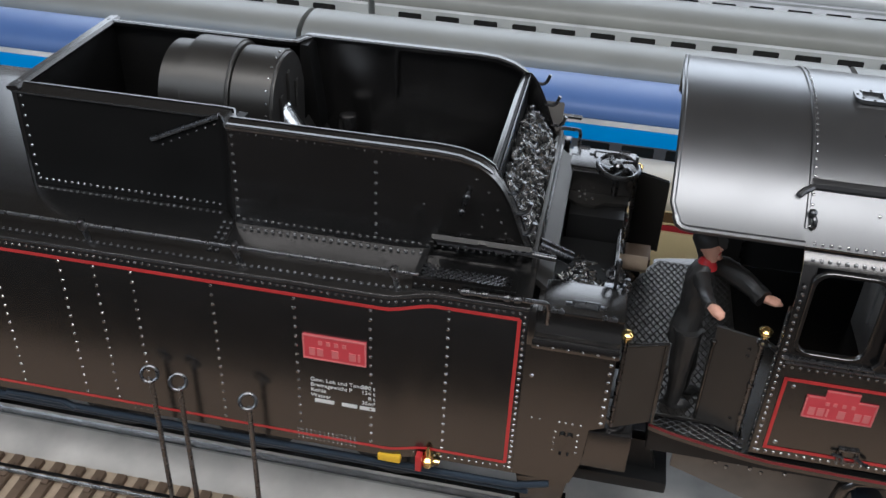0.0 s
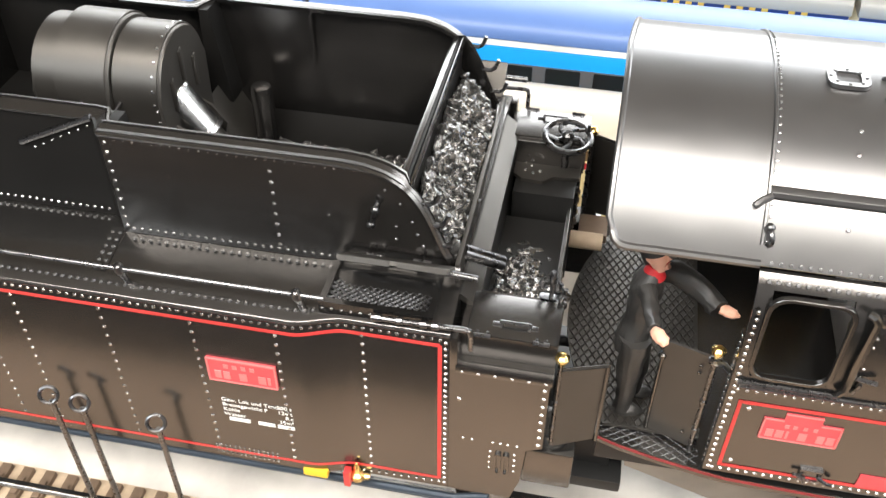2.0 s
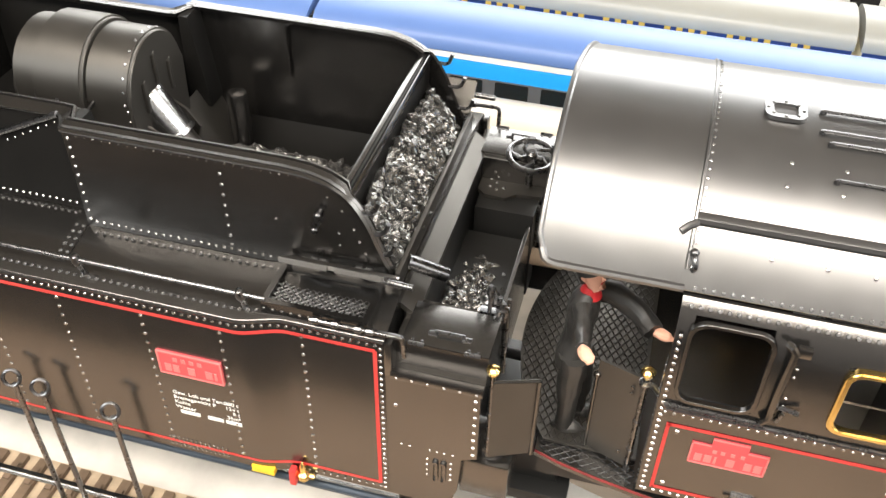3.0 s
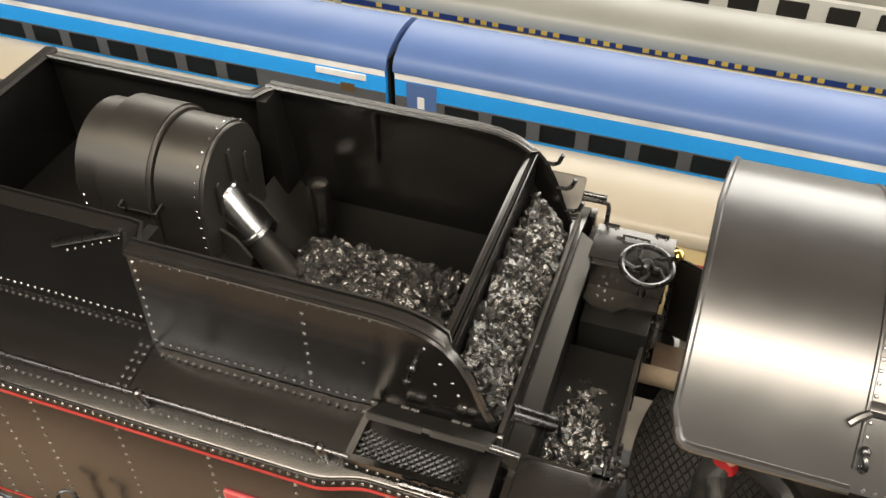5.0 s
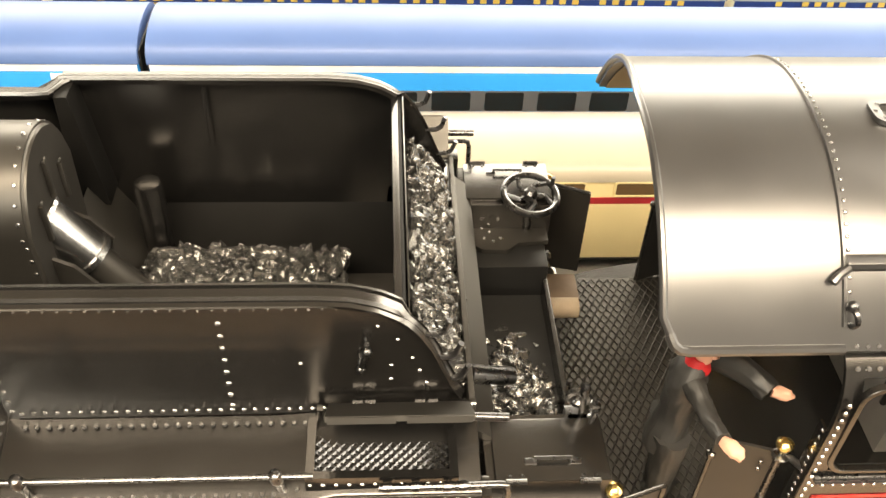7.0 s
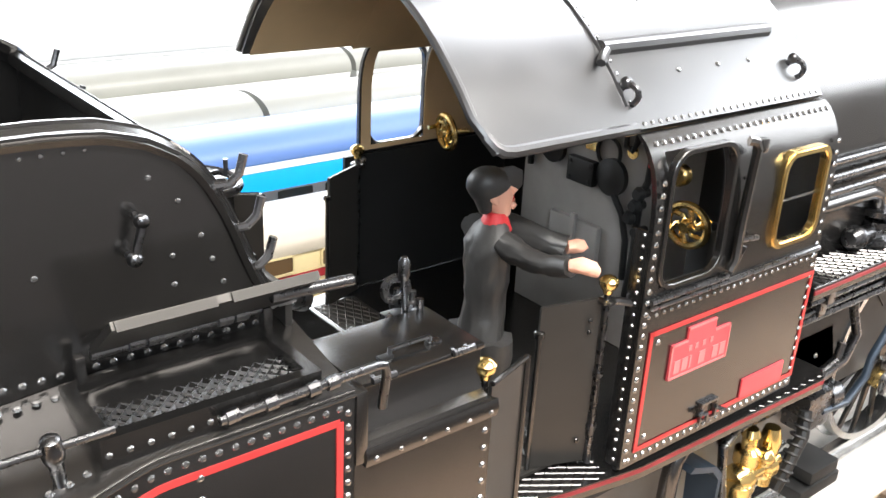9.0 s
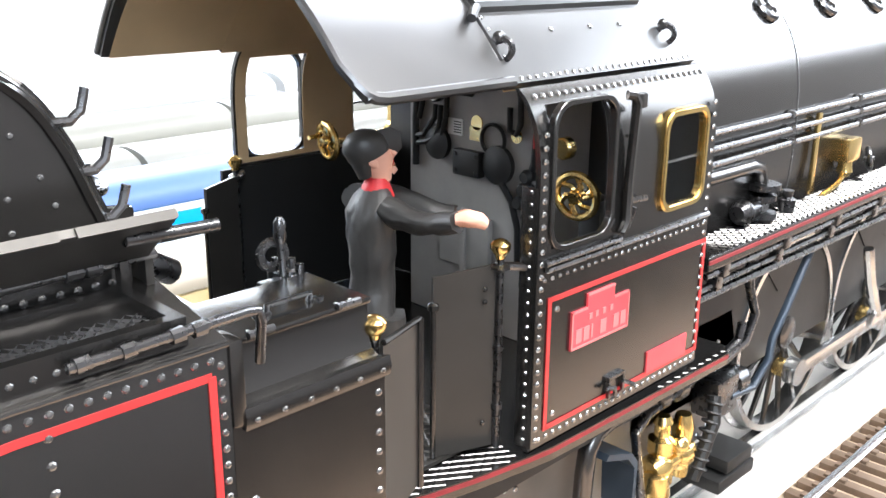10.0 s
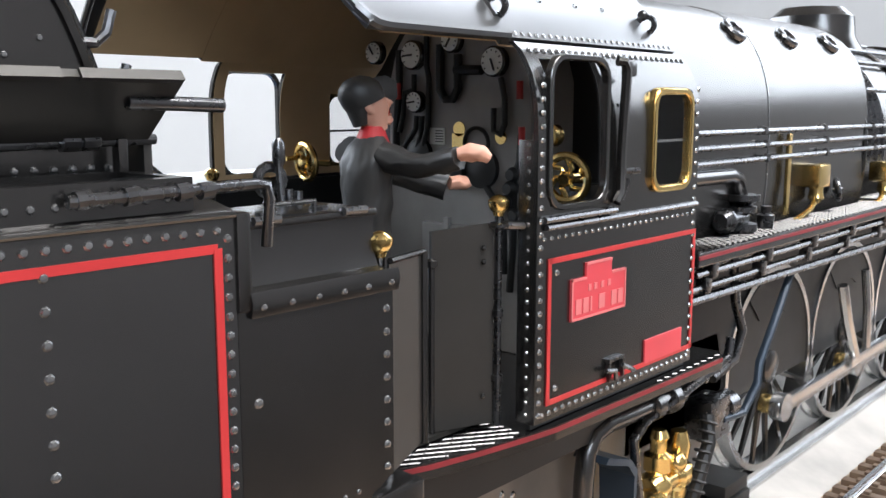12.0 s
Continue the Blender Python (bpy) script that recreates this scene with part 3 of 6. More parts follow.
def build_drum():
    root = thing("stoker_drum", (-2.5, YC + 0.08, 1.575), "black rounded stoker casing standing inside the bunker", "machine casing")
    yc, zc = 1.46, 2.10
    def arch(r, n=16):
        return [(yc - r, 1.575), (yc - r, zc)] + [(yc - r * math.cos(math.pi * k / n), zc + r * math.sin(math.pi * k / n)) for k in range(1, n)] + [(yc + r, zc), (yc + r, 1.575)]
    for name, x0, x1, r in (("rear_casing", -3.06, -2.86, 0.37), ("middle_casing", -2.87, -2.47, 0.42), ("front_casing", -2.48, -2.12, 0.38)):
        bm = B()
        prism(bm, arch(r), "x", x0, x1)
        edges = [e for e in bm.edges if abs(e.verts[0].co.x - e.verts[1].co.x) < 1e-6]
        bmesh.ops.bevel(bm, geom=edges, offset=0.022, segments=3, affect="EDGES")
        c = part(name, bm, DRUM, root)
        if name == "front_casing":
            bm = B()
            for k in range(13):
                a = math.pi * k / 12
                dome(bm, (-2.17, yc - 0.38 * math.cos(a), zc + 0.38 * math.sin(a)), (0, -math.cos(a), math.sin(a)), 0.013)
            rivet_row(bm, (-2.16, yc - 0.38, 1.62), (-2.16, yc - 0.38, 2.05), 0.08, (0, -1, 0), 0.013)
            part("rivets", bm, RIVET, c, kind="stuff")
            for y, z in ((yc - 0.2, 2.08), (yc - 0.02, 2.22), (yc + 0.16, 2.08)):
                bm = B()
                box(bm, -2.12, -2.095, y - 0.014, y + 0.014, z - 0.13, z + 0.1, 0.005)
                dome(bm, (-2.1, y, z + 0.115), (1, 0, 0), 0.017)
                part("face_rib", bm, DRUM, c)
        if name == "rear_casing":
            bm = B()
            rivet_row(bm, (-3.03, yc - 0.37, 1.62), (-3.03, yc - 0.37, 2.0), 0.08, (0, -1, 0), 0.013)
            part("rivets", bm, RIVET, c, kind="stuff")
    bm = B()
    pipe(bm, [(-2.68, yc - 0.42, 2.09), (-2.68, yc - 0.47, 2.07), (-2.42, yc - 0.46, 2.07), (-2.42, yc - 0.37, 2.09)], 0.013, 8)
    part("lifting_handle", bm, STEEL, root)
    # Slanting chute in two sleeves.
    bm = B()
    y = yc - 0.05
    lathe(bm, (-2.22, y, 2.0), (-2.0, y, 1.68), [(0, 0.125), (0.0, 0.14), (0.05, 0.145), (0.06, 0.135), (0.9, 0.135), (0.91, 0.15), (0.99, 0.15), (1.0, 0.14), (1.0, 0.09)], 28)
    part("chute_sleeve", bm, BRIGHT, root, "shiny slanting chute sleeve")
    bm = B()
    lathe(bm, (-2.02, y, 1.71), (-1.64, y, 1.16), [(0, 0.105), (1, 0.105)], 24)
    part("chute_tube", bm, DRUM, root)
    for d in (-0.19, 0.19):
        bm = B()
        prism(bm, [(-2.13, 1.86), (-2.02, 1.80), (-1.92, 1.66), (-1.95, 1.56), (-2.13, 1.56)], "y", y + d - 0.012, y + d + 0.012)
        part("chute_cheek", bm, DRUM, root, smooth=False)


build_drum()


def coal(name, spots, label, seed, r0=0.026, r1=0.052):
    rng = random.Random(seed)
    vs, fs = [], []
    for x, y, z in spots(rng):
        lump(vs, fs, (x, y, z), rng.uniform(r0, r1), rng)
    me = bpy.data.meshes.new(name)
    me.from_pydata([P(*v) for v in vs], [], fs)
    me.materials.append(COAL)
    return tagged(new(name, me), label, "coal", "", "stuff")


def heap(rng):
    for _ in range(1900):
        x, y = rng.uniform(-1.80, -0.64), rng.uniform(0.62, 1.86)
        e = max(abs(x + 1.22) / 0.58, abs(y - 1.24) / 0.62)
        yield x, y, 1.47 - 0.16 * e ** 3 + 0.05 * noise.noise((x * 3, y * 3, 0)) + rng.uniform(-0.06, 0.025)


def shelf(rng):
    for _ in range(1200):
        y = rng.uniform(0.50, 2.08)
        f = rng.random()
        x = -0.25 + 0.235 * f
        yield x, y, 2.02 - 0.36 * f + 0.035 * noise.noise((x * 6, y * 4, 3)) + rng.uniform(-0.06, 0.015)


def well(rng):
    for _ in range(420):
        x, y = rng.uniform(0.22, 0.58), rng.uniform(0.55, 1.50)
        yield x, y, 1.02 + 0.10 * math.sin(y * 3) - 0.35 * abs(x - 0.36) + rng.uniform(-0.05, 0.03)


coal("coal_heap", heap, "heap of glossy black coal lumps in the bunker hopper", 3)
coal("shelf_coal", shelf, "glossy black coal lumps on the sloping bunker shelf", 4)
coal("well_coal", well, "dark coal lumps lying in the tender front well", 5, 0.026, 0.05)


# ---- tender front: tool box, locker, gate ----
def build_toolbox():
    root = thing("mesh_tool_bin", (-0.42, 0.2, 1.5), "open black tool bin with diamond mesh bottom and raised lid", "tool bin")
    x0, x1, y0, y1, z0, z1 = -0.76, -0.05, 0.03, 0.385, 1.47, 1.575
    bm = B()
    frame_ring(bm, [(x0, y0), (x1, y0), (x1, y1), (x0, y1)], [(x0 + 0.04, y0 + 0.04), (x1 - 0.04, y0 + 0.04), (x1 - 0.04, y1 - 0.03), (x0 + 0.04, y1 - 0.03)], "z", z0, z1)
    part("bin_frame", bm, BLACK, root, smooth=False)
    bm = B()
    box(bm, x0 + 0.03, x1 - 0.03, y0 + 0.03, y1 - 0.02, 1.475, 1.49)
    part("bin_floor", bm, DEEP, root, smooth=False)
    bm = B()
    for k in range(-12, 26):
        for s in (1, -1):
            a = Vector((x0 + 0.04 + 0.045 * k, y0 + 0.04 if s > 0 else y1 - 0.03, 1.525))
            d = Vector((0.285, 0.285 * s, 0))
            f0, f1 = 0.0, 1.0
            lo, hi = x0 + 0.04, x1 - 0.04
            if a.x + d.x < lo or a.x > hi:
                continue
            f0, f1 = max(0, (lo - a.x) / d.x), min(1, (hi - a.x) / d.x)
            if f1 - f0 > 0.1:
                rod(bm, a + d * f0, a + d * f1, 0.009, 4)
    part("diamond_mesh", bm, STEEL, root, kind="stuff")
    bm = B()
    rivet_row(bm, (x0 + 0.02, y0 - 0.001, 1.52), (x1 - 0.02, y0 - 0.001, 1.52), 0.06, (0, -1, 0), 0.0115)
    part("rivets", bm, RIVET, root, kind="stuff")
    # Raised lid, leaning towards the tank edge, with a hinge bar.
    bm = B()
    slab(bm, [[(x0 + 0.10, 0.36, 1.665), (x1 + 0.07, 0.36, 1.665)], [(x0 + 0.10, 0.15, 1.838), (x1 + 0.07, 0.15, 1.838)]], lambda p: p + Vector((0, 0.016, 0.02)))
    for xa, xb in ((x0 + 0.11, -0.34), (-0.29, x1 + 0.06)):
        prism(bm, [(0.138, 1.836), (0.155, 1.862), (0.175, 1.850), (0.158, 1.826)], "x", xa, xb)
    lid = part("lid", bm, DRUM, root, "raised black lid")
    bm = B()
    rod(bm, (x0 + 0.1, 0.375, 1.655), (0.05, 0.375, 1.665), 0.016, 10)
    for x in (-0.52, -0.46, -0.22, -0.16):
        rod(bm, (x - 0.025, 0.375, 1.665), (x + 0.025, 0.375, 1.665), 0.03, 10)
    part("hinge_bar", bm, STEEL, lid)
    bm = B()
    rod(bm, (-0.12, 0.225, 1.775), (0.185, 0.215, 1.765), 0.021, 12)
    part("lid_bar", bm, STEEL, lid)
    for x in (x0 + 0.06, x1 - 0.02):
        bm = B()
        box(bm, x - 0.015, x + 0.015, 0.345, 0.385, 1.57, 1.67, 0.004)
        part("hinge_stand", bm, BLACK, root)
    # Grab bar along the front lip, turned down at the end.
    bm = B()
    pipe(bm, [(-0.42, 0.0, 1.535), (0.14, 0.0, 1.545), (0.175, 0.0, 1.54), (0.185, 0.0, 1.50), (0.185, 0.02, 1.36)], 0.017, 10)
    for x in (-0.38, -0.25, -0.1, -0.03):
        rod(bm, (x - 0.02, 0.0, 1.537), (x + 0.02, 0.0, 1.54), 0.024, 10)
    part("grab_bar", bm, STEEL, root, "turned-down steel grab bar")


build_toolbox()


def build_front_locker():
    root = thing("front_locker", (0.4, 0.3, -0.05), "black riveted locker with hinged lid at the tender front", "locker")
    bm = B()
    prism(bm, [(0.062, -0.10), (0.50, -0.10), (0.56, 0.12), (0.58, 0.47), (0.685, 0.52), (0.685, 1.20), (0.062, 1.20)], "y", 0.0, 0.5)
    part("side_panel", bm, BLACK, root, smooth=False)
    # Rounded trough between panel and lid.
    bm = B()
    rows = []
    for x in (0.10, 0.70):
        rows.append([(x, -0.012, 1.16), (x, -0.022, 1.20), (x, -0.012, 1.235), (x, 0.02, 1.225), (x, 0.05, 1.215), (x, 0.085, 1.23), (x, 0.105, 1.28), (x, 0.105, 1.40), (x, 0.5, 1.40), (x, 0.5, 1.16)])
    vs = loft(bm, rows, closed=True)
    bm.faces.new(vs[0]), bm.faces.new(vs[-1][::-1])
    part("trough", bm, BLACK, root)
    bm = B()
    box(bm, 0.06, 0.11, -0.012, 0.10, 1.18, 1.47, 0.012)
    part("end_post", bm, BLACK, root)
    bm = B()
    box(bm, 0.14, 0.705, 0.09, 0.46, 1.40, 1.425, 0.008)
    lid = part("lid", bm, BLACK, root, "flat hinged locker lid")
    bm = B()
    pipe(bm, [(0.34, 0.2, 1.425), (0.34, 0.2, 1.455), (0.52, 0.2, 1.455), (0.52, 0.2, 1.425)], 0.011, 8)
    for x in (0.32, 0.54):
        box(bm, x - 0.03, x + 0.03, 0.185, 0.215, 1.422, 1.436, 0.003)
    part("lid_handle", bm, STEEL, lid)
    for x in (0.24, 0.60):
        bm = B()
        rod(bm, (x - 0.05, 0.088, 1.425), (x + 0.05, 0.088, 1.425), 0.014, 8)
        for k in (-0.03, 0.03):
            dome(bm, (x + k, 0.12, 1.425), (0, 0, 1), 0.010)
        part("hinge", bm, STEEL, lid)
    bm = B()
    rivet_row(bm, (0.655, 0, 0.55), (0.655, 0, 1.10), 0.075, (0, -1, 0), 0.0155)
    rivet_row(bm, (0.14, -0.02, 1.19), (0.66, -0.02, 1.19), 0.105, (0, -1, 0), 0.012)
    dome(bm, (0.125, 0, 0.90), (0, -1, 0), 0.017)
    for x in (0.16, 0.22, 0.36, 0.41, 0.46, 0.52):
        dome(bm, (x, 0, 0.50), (0, -1, 0), 0.010)
    for z in (0.22, 0.28, 0.34, 0.40):
        dome(bm, (0.345, 0, z), (0, -1, 0), 0.010)
        dome(bm, (0.51, 0, z), (0, -1, 0), 0.010)
    part("rivets", bm, RIVET, root, kind="stuff")
    bm = B()
    for x in (0.40, 0.455):
        frame_ring(bm, rrect(x - 0.022, x + 0.022, 0.18, 0.40, 0.02), rrect(x - 0.010, x + 0.010, 0.195, 0.385, 0.009), "y", -0.02, 0.0)
    part("slot_bracket", bm, BLACK, root)
    # Foot step below.
    bm = B()
    box(bm, 0.56, 0.90, 0.05, 0.45, 0.05, 0.42, 0.02)
    part("sand_box", bm, BLACK, root)
    bm = B()
    lathe(bm, (0.74, 0.22, 0.40), (0.74, 0.22, 0.52), [(0, 0.12), (0.9, 0.12), (1, 0.11)], 18)
    part("sand_filler", bm, BLACK, root)


build_front_locker()


def knob(root, x, y, z, base):
    bm = B()
    rod(bm, (x, y, base), (x, y, z - 0.03), 0.018, 10)
    for f in (0.2, 0.5):
        rod(bm, (x, y, base + f * (z - base)), (x, y, base + f * (z - base) + 0.03), 0.026, 10)
    part("gate_rod", bm, STEEL, root)
    bm = B()
    lathe(bm, (x, y, z - 0.05), (x, y, z + 0.042), [(0, 0.022), (0.18, 0.026), (0.25, 0.034), (0.5, 0.046), (0.72, 0.046), (0.9, 0.03), (1, 0.01)], 18)
    part("knob", bm, BRASS, root, "round brass knob")


def build_gates():
    g = thing("tender_gate", (0.86, 0.13, 0.35), "black steel gate leaf with a brass knob", "gate", "cab gates")
    bm = B()
    slab(bm, [[(0.745, 0.075, 0.47), (0.745, 0.075, 1.235)], [(1.025, 0.175, 0.50), (1.025, 0.175, 1.225)]], lambda p: p + Vector((0.006, 0.018, 0)))
    leaf = part("leaf", bm, DRUM, g, smooth=False)
    bm = B()
    rod(bm, (1.02, 0.17, 0.49), (1.02, 0.17, 1.23), 0.016, 10)
    rod(bm, (0.745, 0.072, 1.24), (1.02, 0.172, 1.23), 0.012, 8)
    part("leaf_edge", bm, BLACK, leaf)
    knob(g, 0.735, 0.11, 1.30, 0.45)
    g = thing("cab_gate", (1.5, 0.38, 0.35), "black steel cab gate leaf with a brass knob", "gate", "cab gates")
    bm = B()
    slab(bm, [[(1.36, 0.44, 0.37), (1.36, 0.44, 1.245)], [(1.645, 0.335, 0.37), (1.645, 0.335, 1.265)]], lambda p: p + Vector((0.006, 0.018, 0)))
    leaf = part("leaf", bm, DRUM, g, smooth=False)
    bm = B()
    rod(bm, (1.36, 0.44, 0.37), (1.36, 0.44, 1.10), 0.014, 10)
    lathe(bm, (1.36, 0.44, 1.09), (1.36, 0.44, 1.13), [(0, 0.014), (0.2, 0.026), (0.8, 0.026), (1, 0.014)], 10)
    for z in (0.5, 1.1, 1.16):
        dome(bm, (1.59, 0.345, z), (-0.3, -1, 0), 0.014)
    part("leaf_edge", bm, BLACK, leaf)
    knob(g, 1.66, 0.322, 1.345, 0.36)
    bm = B()
    lathe(bm, (1.66, 0.322, 1.24), (1.66, 0.322, 1.27), [(0, 0.03), (0.3, 0.045), (0.7, 0.045), (1, 0.03)], 14)
    pipe(bm, [(1.66, 0.322, 1.255), (1.72, 0.30, 1.25), (1.76, 0.24, 1.25), (1.78, 0.19, 1.25)], 0.02, 8)
    part("bracket", bm, STEEL, g)


build_gates()


# ---- locomotive ----
LOCO = thing("steam_locomotive", (4.5, YL, -1.05), "black riveted steam locomotive model with red lining and brass fittings", "locomotive")
KK = 0.55


def arc_z(y):
    return 2.713 - 0.593 * (abs(y - YL) / 1.09) ** 2.338


def shell_profile(n=14):
    """Near half of the cab outline from the sole up to the crown."""
    pts = [(0.178, 0.36), (0.178, 0.80), (0.178, 1.25), (0.178, 1.60), (0.180, 1.72), (0.192, 1.82), (0.222, 1.92), (0.27, 1.995)]
    pts += [(y, arc_z(y)) for y in np.linspace(0.34, YL, n)]
    return pts


def build_cab():
    root = LOCO
    prof = shell_profile()
    full = prof + [(2 * YL - y, z) for y, z in prof[::-1][1:]]
    # Roof hood reaching back over the footplate.
    ys = [0.352, 0.375, 0.405, 0.45, 0.52, 0.60, 0.70, 0.80, 0.90, 1.0, 1.1, 1.2, 1.35, YL]
    ys = ys + [2 * YL - y for y in ys[::-1][1:]]
    def back(y):
        return 0.885 + (0.09 * (y - YL) / 1.1 if y > YL else 0.0) + (0.06 * (0.45 - y) / 0.1 if y < 0.45 else 0.0)
    bm = B()
    rows = []
    for f in (0.0, 0.03, 0.5, 1.0):
        rows.append([(back(y) * (1 - f) + 1.72 * f, y, arc_z(y)) for y in ys])
    slab(bm, rows, lambda p: p + Vector((0, (YL - p.y) * 0.03, -0.028)))
    hood = part("roof_hood", bm, ROOFP, root, "satin black arched cab roof")
    bm = B()
    rows = [[(x, y + (YL - y) * 0.034, arc_z(y) - 0.0305) for y in ys] for x in (1.02, 1.72)]
    slab(bm, rows, lambda p: p + Vector((0, 0, -0.004)))
    part("roof_lining", bm, TAN, hood, "tan painted roof lining")
    bm = B()
    pipe(bm, [(back(y), y, arc_z(y) - 0.006) for y in ys], 0.02, 8)
    pipe(bm, [(0.915, 0.40, 2.12), (0.935, 0.365, 2.085), (0.965, 0.35, 2.068), (1.01, 0.346, 2.062), (1.74, 0.346, 2.062)], 0.026, 8)
    pipe(bm, [(0.975, 2 * YL - 0.365, 2.085), (1.02, 2 * YL - 0.346, 2.062), (1.74, 2 * YL - 0.346, 2.062)], 0.026, 8)
    part("roof_bead", bm, ROOFP, hood)
    # Cab shell: crown and two sides with real window openings.
    def crown(p):
        return p + Vector((0, (YL - p.y) * 0.03, -0.03))
    bm = B()
    top = [(y, z) for y, z in full if z > 2.02]
    slab(bm, [[(x, y, z) for y, z in top] for x in (1.712, 2.2, 2.7, 3.215)], crown)
    cr = part("cab_crown", bm, ROOFP, root, "satin black riveted cab roof")
    bm = B()
    slab(bm, [[(x, y + (YL - y) * 0.035, z - 0.034) for y, z in top] for x in (1.715, 3.2)], lambda p: p + Vector((0, 0, -0.004)))
    part("roof_lining", bm, TAN, cr)
    for far in (False, True):
        def my(y):
            return 2 * YL - y if far else y
        sx = 0.14 if far else 0.0
        wins = [(a + sx, b + sx, c, d, r) for a, b, c, d, r in ((1.835, 2.275, 1.33, 1.965, 0.09), (2.70, 3.09, 1.345, 1.84, 0.07))]
        bm = B()
        # Plate below the windows, pillars between them, curved strip above.
        def y_at(z):
            for (ya, za), (yb, zb) in zip(prof, prof[1:]):
                if za <= z <= zb:
                    return ya + (yb - ya) * (z - za) / (zb - za)
            return prof[0][0]
        zs = [0.36, 0.8, 1.28, 1.33, 1.345, 1.40, 1.50, 1.60, 1.70, 1.77, 1.84, 1.90, 1.965, 2.0, 2.035]
        xs = [x + sx for x in (1.745, 1.80, 1.835, 1.87, 1.92, 2.19, 2.235, 2.275, 2.5, 2.70, 2.74, 3.05, 3.09, 3.15, 3.215)]
        def inside(x, z):
            for a, b, c, d, r in wins:
                if a < x < b and c < z < d:
                    return True
            return False
        grid = {(i, j): bm.verts.new((x, my(y_at(z)), z)) for i, x in enumerate(xs) for j, z in enumerate(zs)}
        for i in range(len(xs) - 1):
            for j in range(len(zs) - 1):
                if not inside((xs[i] + xs[i + 1]) / 2, (zs[j] + zs[j + 1]) / 2):
                    bm.faces.new((grid[i, j], grid[i + 1, j], grid[i + 1, j + 1], grid[i, j + 1]))
        bmesh.ops.recalc_face_normals(bm, faces=bm.faces)
        got = bmesh.ops.extrude_face_region(bm, geom=list(bm.faces))
        for v in got["geom"]:
            if isinstance(v, bmesh.types.BMVert):
                v.co.y += -0.028 if far else 0.028
        side = part("cab_side", bm, BLACK, root, "black cab side with red lining" if not far else "far cab side lined in tan")
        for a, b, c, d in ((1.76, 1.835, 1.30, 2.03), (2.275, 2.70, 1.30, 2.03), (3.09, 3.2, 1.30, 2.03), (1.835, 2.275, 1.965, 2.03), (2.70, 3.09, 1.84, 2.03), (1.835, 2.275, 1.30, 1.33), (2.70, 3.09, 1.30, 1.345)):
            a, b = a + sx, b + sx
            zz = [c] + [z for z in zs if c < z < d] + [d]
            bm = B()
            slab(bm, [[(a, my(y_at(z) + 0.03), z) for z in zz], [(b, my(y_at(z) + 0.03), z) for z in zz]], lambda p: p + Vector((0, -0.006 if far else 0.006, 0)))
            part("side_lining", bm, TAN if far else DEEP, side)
        # Rear window surround and front brass window.
        a, b, c, d, r = wins[0]
        bm = B()
        frame_ring(bm, rrect(a - 0.022, b + 0.022, c - 0.022, d + 0.022, 0.11), rrect(a + 0.004, b - 0.004, c + 0.004, d - 0.004, 0.095), "y", my(0.166), my(0.205))
        bmesh.ops.bevel(bm, geom=list(bm.edges), offset=0.004, segments=1, affect="EDGES")
        part("window_frame", bm, BLACK, side, "rounded black window frame")
        a, b, c, d, r = wins[1]
        bm = B()
        frame_ring(bm, rrect(a - 0.016, b + 0.016, c - 0.016, d + 0.016, 0.09), rrect(a + 0.020, b - 0.020, c + 0.020, d - 0.020, 0.07), "y", my(0.152), my(0.20))
        bm.normal_update()
        front = [e for e in bm.edges if all(abs(v.co.y - my(0.152)) < 1e-4 for v in e.verts) and abs(e.link_faces[0].normal.dot(e.link_faces[1].normal)) < 0.5]
        bmesh.ops.bevel(bm, geom=front, offset=0.009, segments=3, affect="EDGES")
        fr = part("window_frame", bm, BRASS, side, "rounded brass window frame")
        bm = B()
        box(bm, a, b, my(0.172), my(0.176), c, d)
        pane = part("window_pane", bm, GLASS, fr)
        pane.visible_shadow = False
        bm = B()
        box(bm, a + 0.02, b - 0.02, my(0.182), my(0.19), c + 0.235, c + 0.25)
        part("sliding_edge", bm, BRIGHT, fr)
        bm = B()
        n = (0, 1 if far else -1, 0)
        rivet_row(bm, (1.775 + sx, my(0.178), 0.40), (1.775 + sx, my(0.178), 1.85), 0.058, n, 0.0155)
        rivet_row(bm, (3.185 + sx, my(0.178), 0.42), (3.185 + sx, my(0.178), 1.85), 0.065, n, 0.0155)
        rivet_row(bm, (1.80 + sx, my(0.178), 1.19), (3.17 + sx, my(0.178), 1.19), 0.055, n, 0.012)
        rivet_row(bm, (1.80 + sx, my(0.178), 0.395), (3.17 + sx, my(0.178), 0.395), 0.055, n, 0.0145)
        rivet_row(bm, (1.80 + sx, my(y_at(2.0)), 2.0), (3.17 + sx, my(y_at(2.0)), 2.0), 0.052, (0, n[1] * 0.8, 0.5), 0.0155)
        rivet_row(bm, (1.80 + sx, my(y_at(2.03) + 0.045), 2.07), (3.17 + sx, my(y_at(2.03) + 0.045), 2.07), 0.052, (0, n[1] * 0.8, 0.5), 0.0155)
        if not far:
            for x, z in ((1.90, 1.03), (1.90, 0.50)):
                dome(bm, (x, 0.178, z), n, 0.017)
            for z in (1.45, 1.52, 1.70, 1.77):
                for x in (2.40, 2.43):
                    dome(bm, (x, 0.178, z), n, 0.011)
        part("rivets", bm, RIVET, side, kind="stuff")
        if far:
            continue
        # Corner angle along the rear edge, riveted on its inner leg.
        bm = B()
        box(bm, 1.742, 1.76, 0.184, 0.28, 0.36, 1.62, 0.003)
        part("corner_angle", bm, BLACK, side)
        bm = B()
